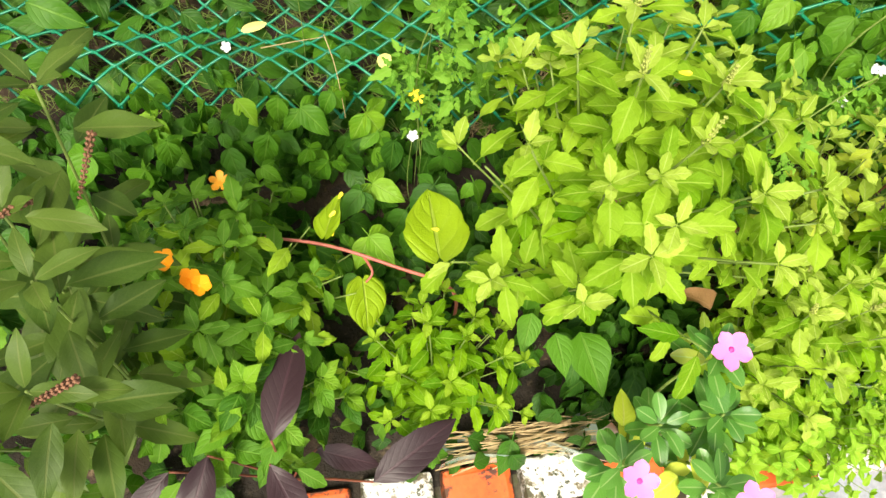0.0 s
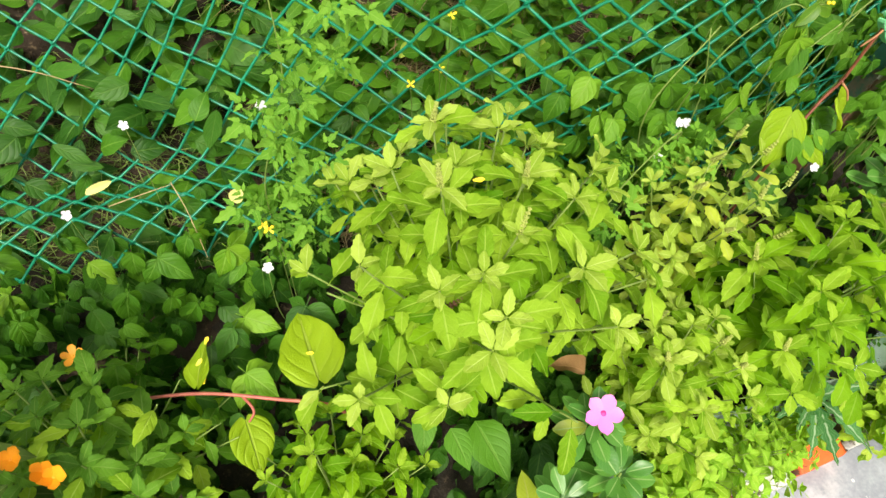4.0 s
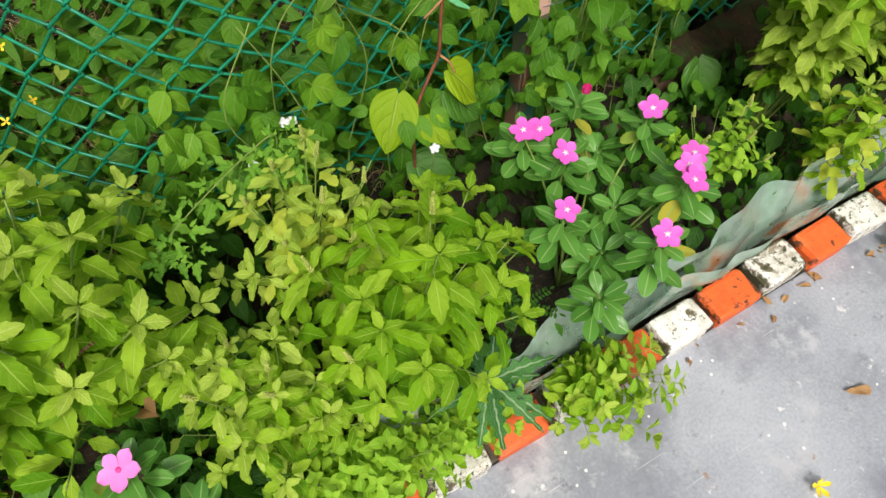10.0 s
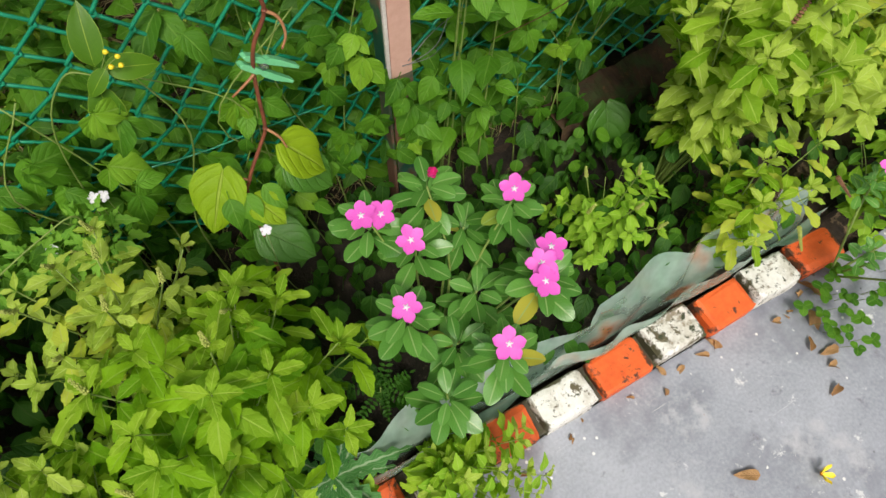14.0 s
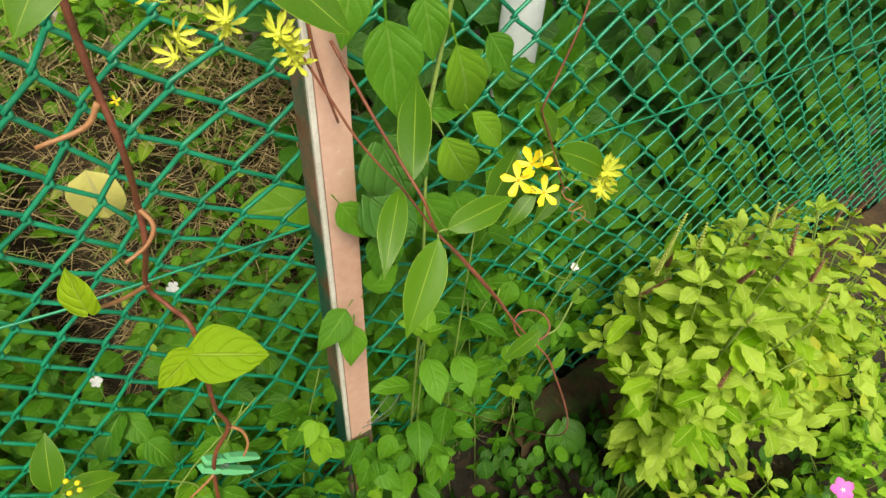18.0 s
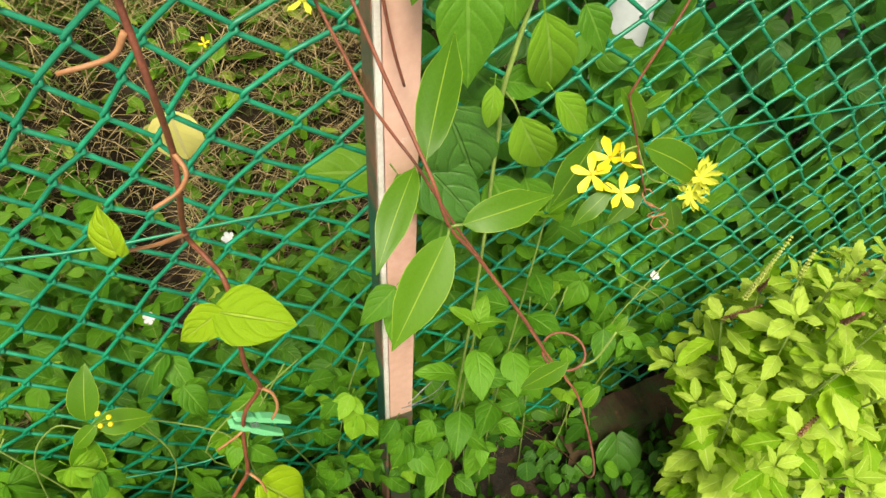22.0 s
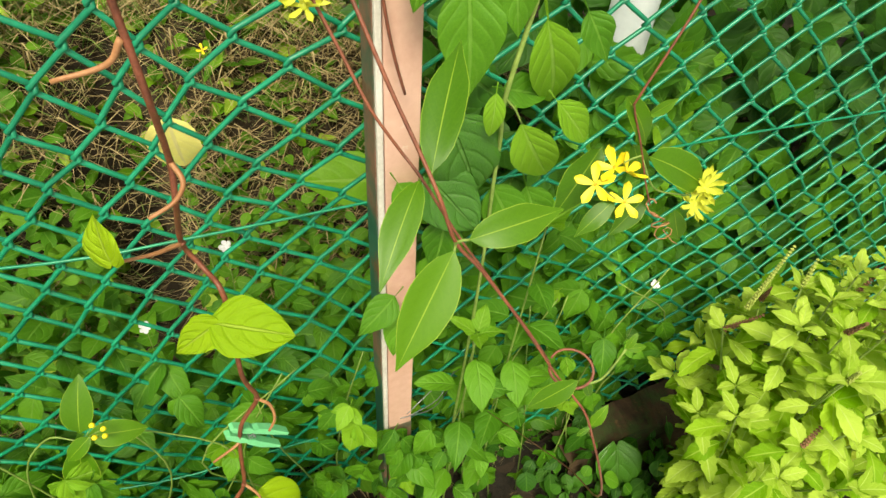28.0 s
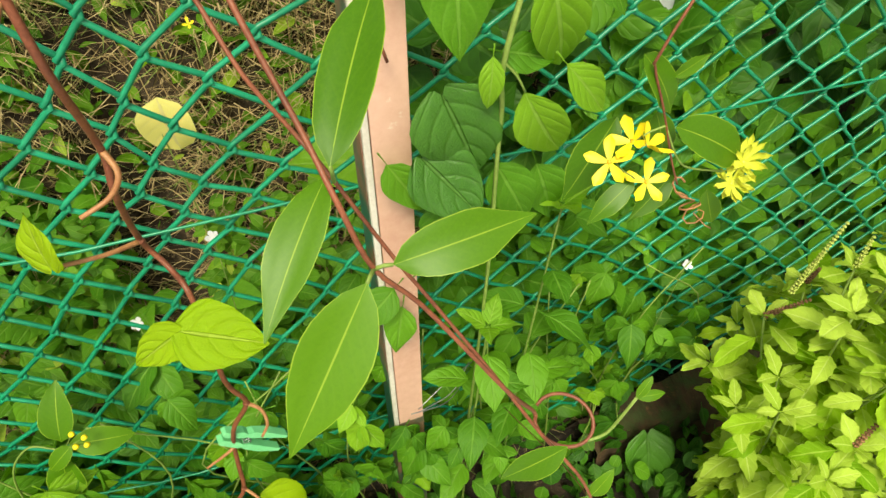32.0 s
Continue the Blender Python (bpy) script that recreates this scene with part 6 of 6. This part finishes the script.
joined("bank_weeds", scatter(1600, [("lance", 0.25)], (0.45, 1.40), (1.02, 1.8), (0.0, 0.10), 0.050, (0, -0.5, 1), 0.8), M_LANTANA, "narrow-leaved green weeds on the ledge", "weeds")
joined("bank_weeds", scatter(3600, [("ovate", 0.2), ("lance", 0.2)], (0.2, 1.5), (0.60, 2.1), (0.0, 0.12), 0.034), M_LANTANA, "small green weeds scattered on the bank", "weeds")
joined("bank_weeds", scatter(420, [("ovate", 0.2)], (0.70, 1.30), (0.60, 0.80), (0.05, 0.40), 0.055), M_CREEPER, "green weeds close behind the fence", "weeds")
# deep foliage takes the shaded leaf tone, painting in the gloom behind the fence
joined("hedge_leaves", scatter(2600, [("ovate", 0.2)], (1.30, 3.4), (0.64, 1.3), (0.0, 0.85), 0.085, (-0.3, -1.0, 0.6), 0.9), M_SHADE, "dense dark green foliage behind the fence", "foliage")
joined("hedge_leaves", scatter(800, [("elliptic", 0.2)], (1.22, 1.75), (0.595, 0.68), (0.05, 0.55), 0.055, (-0.3, -1.0, 0.6), 0.9), M_BROAD, "light green leaves pressing against the fence", "foliage")
# shaded leaf tone again: dark gaps on the bank put into colour
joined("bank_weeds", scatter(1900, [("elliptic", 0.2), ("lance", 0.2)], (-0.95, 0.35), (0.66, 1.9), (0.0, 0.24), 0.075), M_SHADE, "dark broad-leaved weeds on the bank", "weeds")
joined("bank_weeds", scatter(330, [("elliptic", 0.25), ("ovate", 0.2)], (-1.0, 0.30), (0.62, 1.7), (0.06, 0.24), 0.078, (-0.1, -0.5, 1.0), 0.5), M_BROAD, "large-leaved weeds crowding behind the fence", "weeds")
joined("bank_weeds", scatter(520, [("elliptic", 0.2), ("lance", 0.2)], (0.45, 1.25), (0.70, 1.8), (0.0, 0.16), 0.036), M_BASIL_PALE, "pale yellow-green weeds on the bank", "weeds")
joined("hedge_leaves", scatter(420, [("ovate", 0.2)], (1.30, 2.9), (0.60, 0.75), (0.05, 0.62), 0.075, (-0.3, -1.0, 0.6), 0.9), M_CREEPER, "lighter green leaves pressing against the fence", "foliage")
joined("hedge_leaves", scatter(60, [("ovate", 0.2)], (1.44, 1.64), (0.595, 0.655), (0.68, 0.90), 0.060, (-0.3, -1.0, 0.6), 0.9), M_CREEPER, "green leaves crowding round the pipe", "foliage")


def blades(n, xr, yr, length):
    out = []
    for i in range(n):
        x = rr(*xr)
        y = rr(*yr) + fence_y(x) - 0.57
        if bare(x, y):
            continue
        z = bank(x, y)
        a, b = rr(-0.9, 0.9), rr(-0.9, 0.5)
        L = length * rr(0.5, 1.4)
        w = rr(0.0006, 0.0014)
        h = rr(0.1, 0.9)
        p = [Vector((0, 0, 0)), Vector((a * 0.45, b * 0.45, h * 0.6)) * L, Vector((a, b, h * 0.5)) * L]
        s = Vector((-b, a, 0.001)).normalized() * w
        out.append(([p[0] - s, p[0] + s, p[1] - s, p[1] + s, p[2]], [(0, 1, 3, 2), (2, 3, 4)], [(0, 0)] * 5, Matrix.Translation((x, y, z))))
    return out


joined("dry_grass", blades(6000, (0.2, 1.7), (0.62, 1.10), 0.09) + blades(4500, (0.5, 1.5), (0.98, 1.14), 0.13) + blades(26000, (0.2, 1.7), (1.08, 2.2), 0.15), M_STRAW, "tangle of dry straw-coloured grass on the bank", "dry grass")
for i in range(14):
    bm = bmesh.new()
    bmesh.ops.create_icosphere(bm, subdivisions=2, radius=1.0)
    for v in bm.verts:
        v.co *= 1 + 0.35 * noise.noise(v.co * 1.3 + Vector((i * 5, 0, 0)))
    x, y, r = rr(1.0, 1.45), rr(1.15, 1.5), rr(0.03, 0.07)
    ob = part("stone", (bm, M_ROCK), None, pose(x, y, bank(x, y) + r * 0.3, rr(0, 90), rr(0, 90), rr(0, 90)) @ Matrix.Diagonal((r, r * 0.8, r * 0.6, 1)))
    tagged(ob, "pale rough stone lying on the bank", "stone", "stones on the bank")
pipe = thing("pipe", (1.565, 0.695, 0.0), "pale grey plastic pipe standing behind the fence", "pipe")
part("tube", tube("tube", [(0, 0, 0), (0, 0, 0.4), (0, 0, 1.8)], 0.030, 0.030, M_PIPE, 20), pipe)
part("collar", tube("collar", [(0, 0, 1.10), (0, 0, 1.16)], 0.034, 0.034, M_PIPE, 20), pipe)

joined("green_grass", blades(5000, (-0.6, 1.6), (0.62, 1.05), 0.10) + blades(12000, (0.1, 1.7), (1.05, 2.0), 0.12), M_STEM, "thin green grass blades on the bank", "grass")

# dry straw on the kerb
straw = []
for i in range(90):
    x, y, a = 0.24 + rr(-.09, .09), 0.128 + rr(-.02, .02), rr(-0.5, 0.5)
    L, w = rr(0.03, 0.09), 0.0008
    q = Vector((math.cos(a), math.sin(a) * 0.5, rr(-.1, .15))) * L
    sd = Vector((0, w, w))
    straw.append(([-q - sd, -q + sd, sd * 1.2 + Vector((0, 0, 0.004)), -sd * 1.2 + Vector((0, 0, 0.004)), q], [(0, 1, 2, 3), (3, 2, 4)], [(0, 0)] * 5, Matrix.Translation((x, y, 0.075 + rr(0, 0.02)))))
joined("dry_straw", straw, M_STRAW, "bundle of dry straw lying along the kerb", "straw")

# litter on the floor
for key, p, rz, s in (("litter", (1.503, -0.239, 0.006), 60, 0.05), ("litter", (1.47, -0.02, 0.006), 10, 0.03), ("litter", (1.60, -0.03, 0.006), 30, 0.035), ("litter", (1.86, -0.05, 0.008), 30, 0.06),
                     ("litter", (1.80, -0.14, 0.006), 80, 0.045), ("litter", (0.98, -0.20, 0.006), 100, 0.05)):
    me = RND.choice(LEAVES[key])
    ob = new("fallen_leaf", me)
    ob.matrix_basis = pose(*p, 0, 0, rz) @ Matrix.Diagonal((s * 0.6, s, s, 1))
    tagged(ob, "curled dry brown leaf lying on the cement", "leaf", "fallen leaves")
for x, y, s in ((1.806, -0.056, 0.055), (1.720, -0.038, 0.035), (1.746, -0.119, 0.032), (1.753, -0.157, 0.040), (1.745, -0.191, 0.034), (1.595, -0.011, 0.024), (1.567, -0.030, 0.028), (1.512, -0.020, 0.028), (1.451, -0.036, 0.022)):
    ob = new("fallen_leaf", RND.choice(LEAVES["dry"]))
    ob.matrix_basis = pose(x, y, 0.006, rr(-8, 8), rr(-15, 15), rr(0, 360)) @ Matrix.Diagonal((s * 0.62, s, s * 0.9, 1))
    tagged(ob, "curled dry brown leaf lying on the cement", "leaf", "fallen leaves")
for i in range(11):
    s = rr(0.010, 0.020)
    ob = new("fallen_leaf", RND.choice(LEAVES["dry"]))
    ob.matrix_basis = pose(rr(1.15, 1.95), -0.012 - abs(rr(0, 0.05)) * rr(0.3, 1), 0.004, rr(-8, 8), rr(-15, 15), rr(0, 360)) @ Matrix.Diagonal((s * 0.55, s, s * 0.8, 1))
    tagged(ob, "small dry brown leaf scrap against the kerb", "leaf", "fallen leaves")
fallen = thing("fallen_flower", (1.596, -0.289, 0.004), "fallen yellow flower on the cement floor", "flower", "fallen flowers")
flower(fallen, (1.596, -0.289, 0.010), (0.3, -0.5, 1), 0.022, "yellow", "orange", 5, 0.2, "flower_head", 0.6)
fallen2 = thing("fallen_flower", (1.288, -0.305, 0.004), "fallen yellow flower on the cement floor", "flower", "fallen flowers")
flower(fallen2, (1.288, -0.305, 0.010), (-0.2, -0.4, 1), 0.020, "yellow", "orange", 5, 0.2, "flower_head", 0.65)
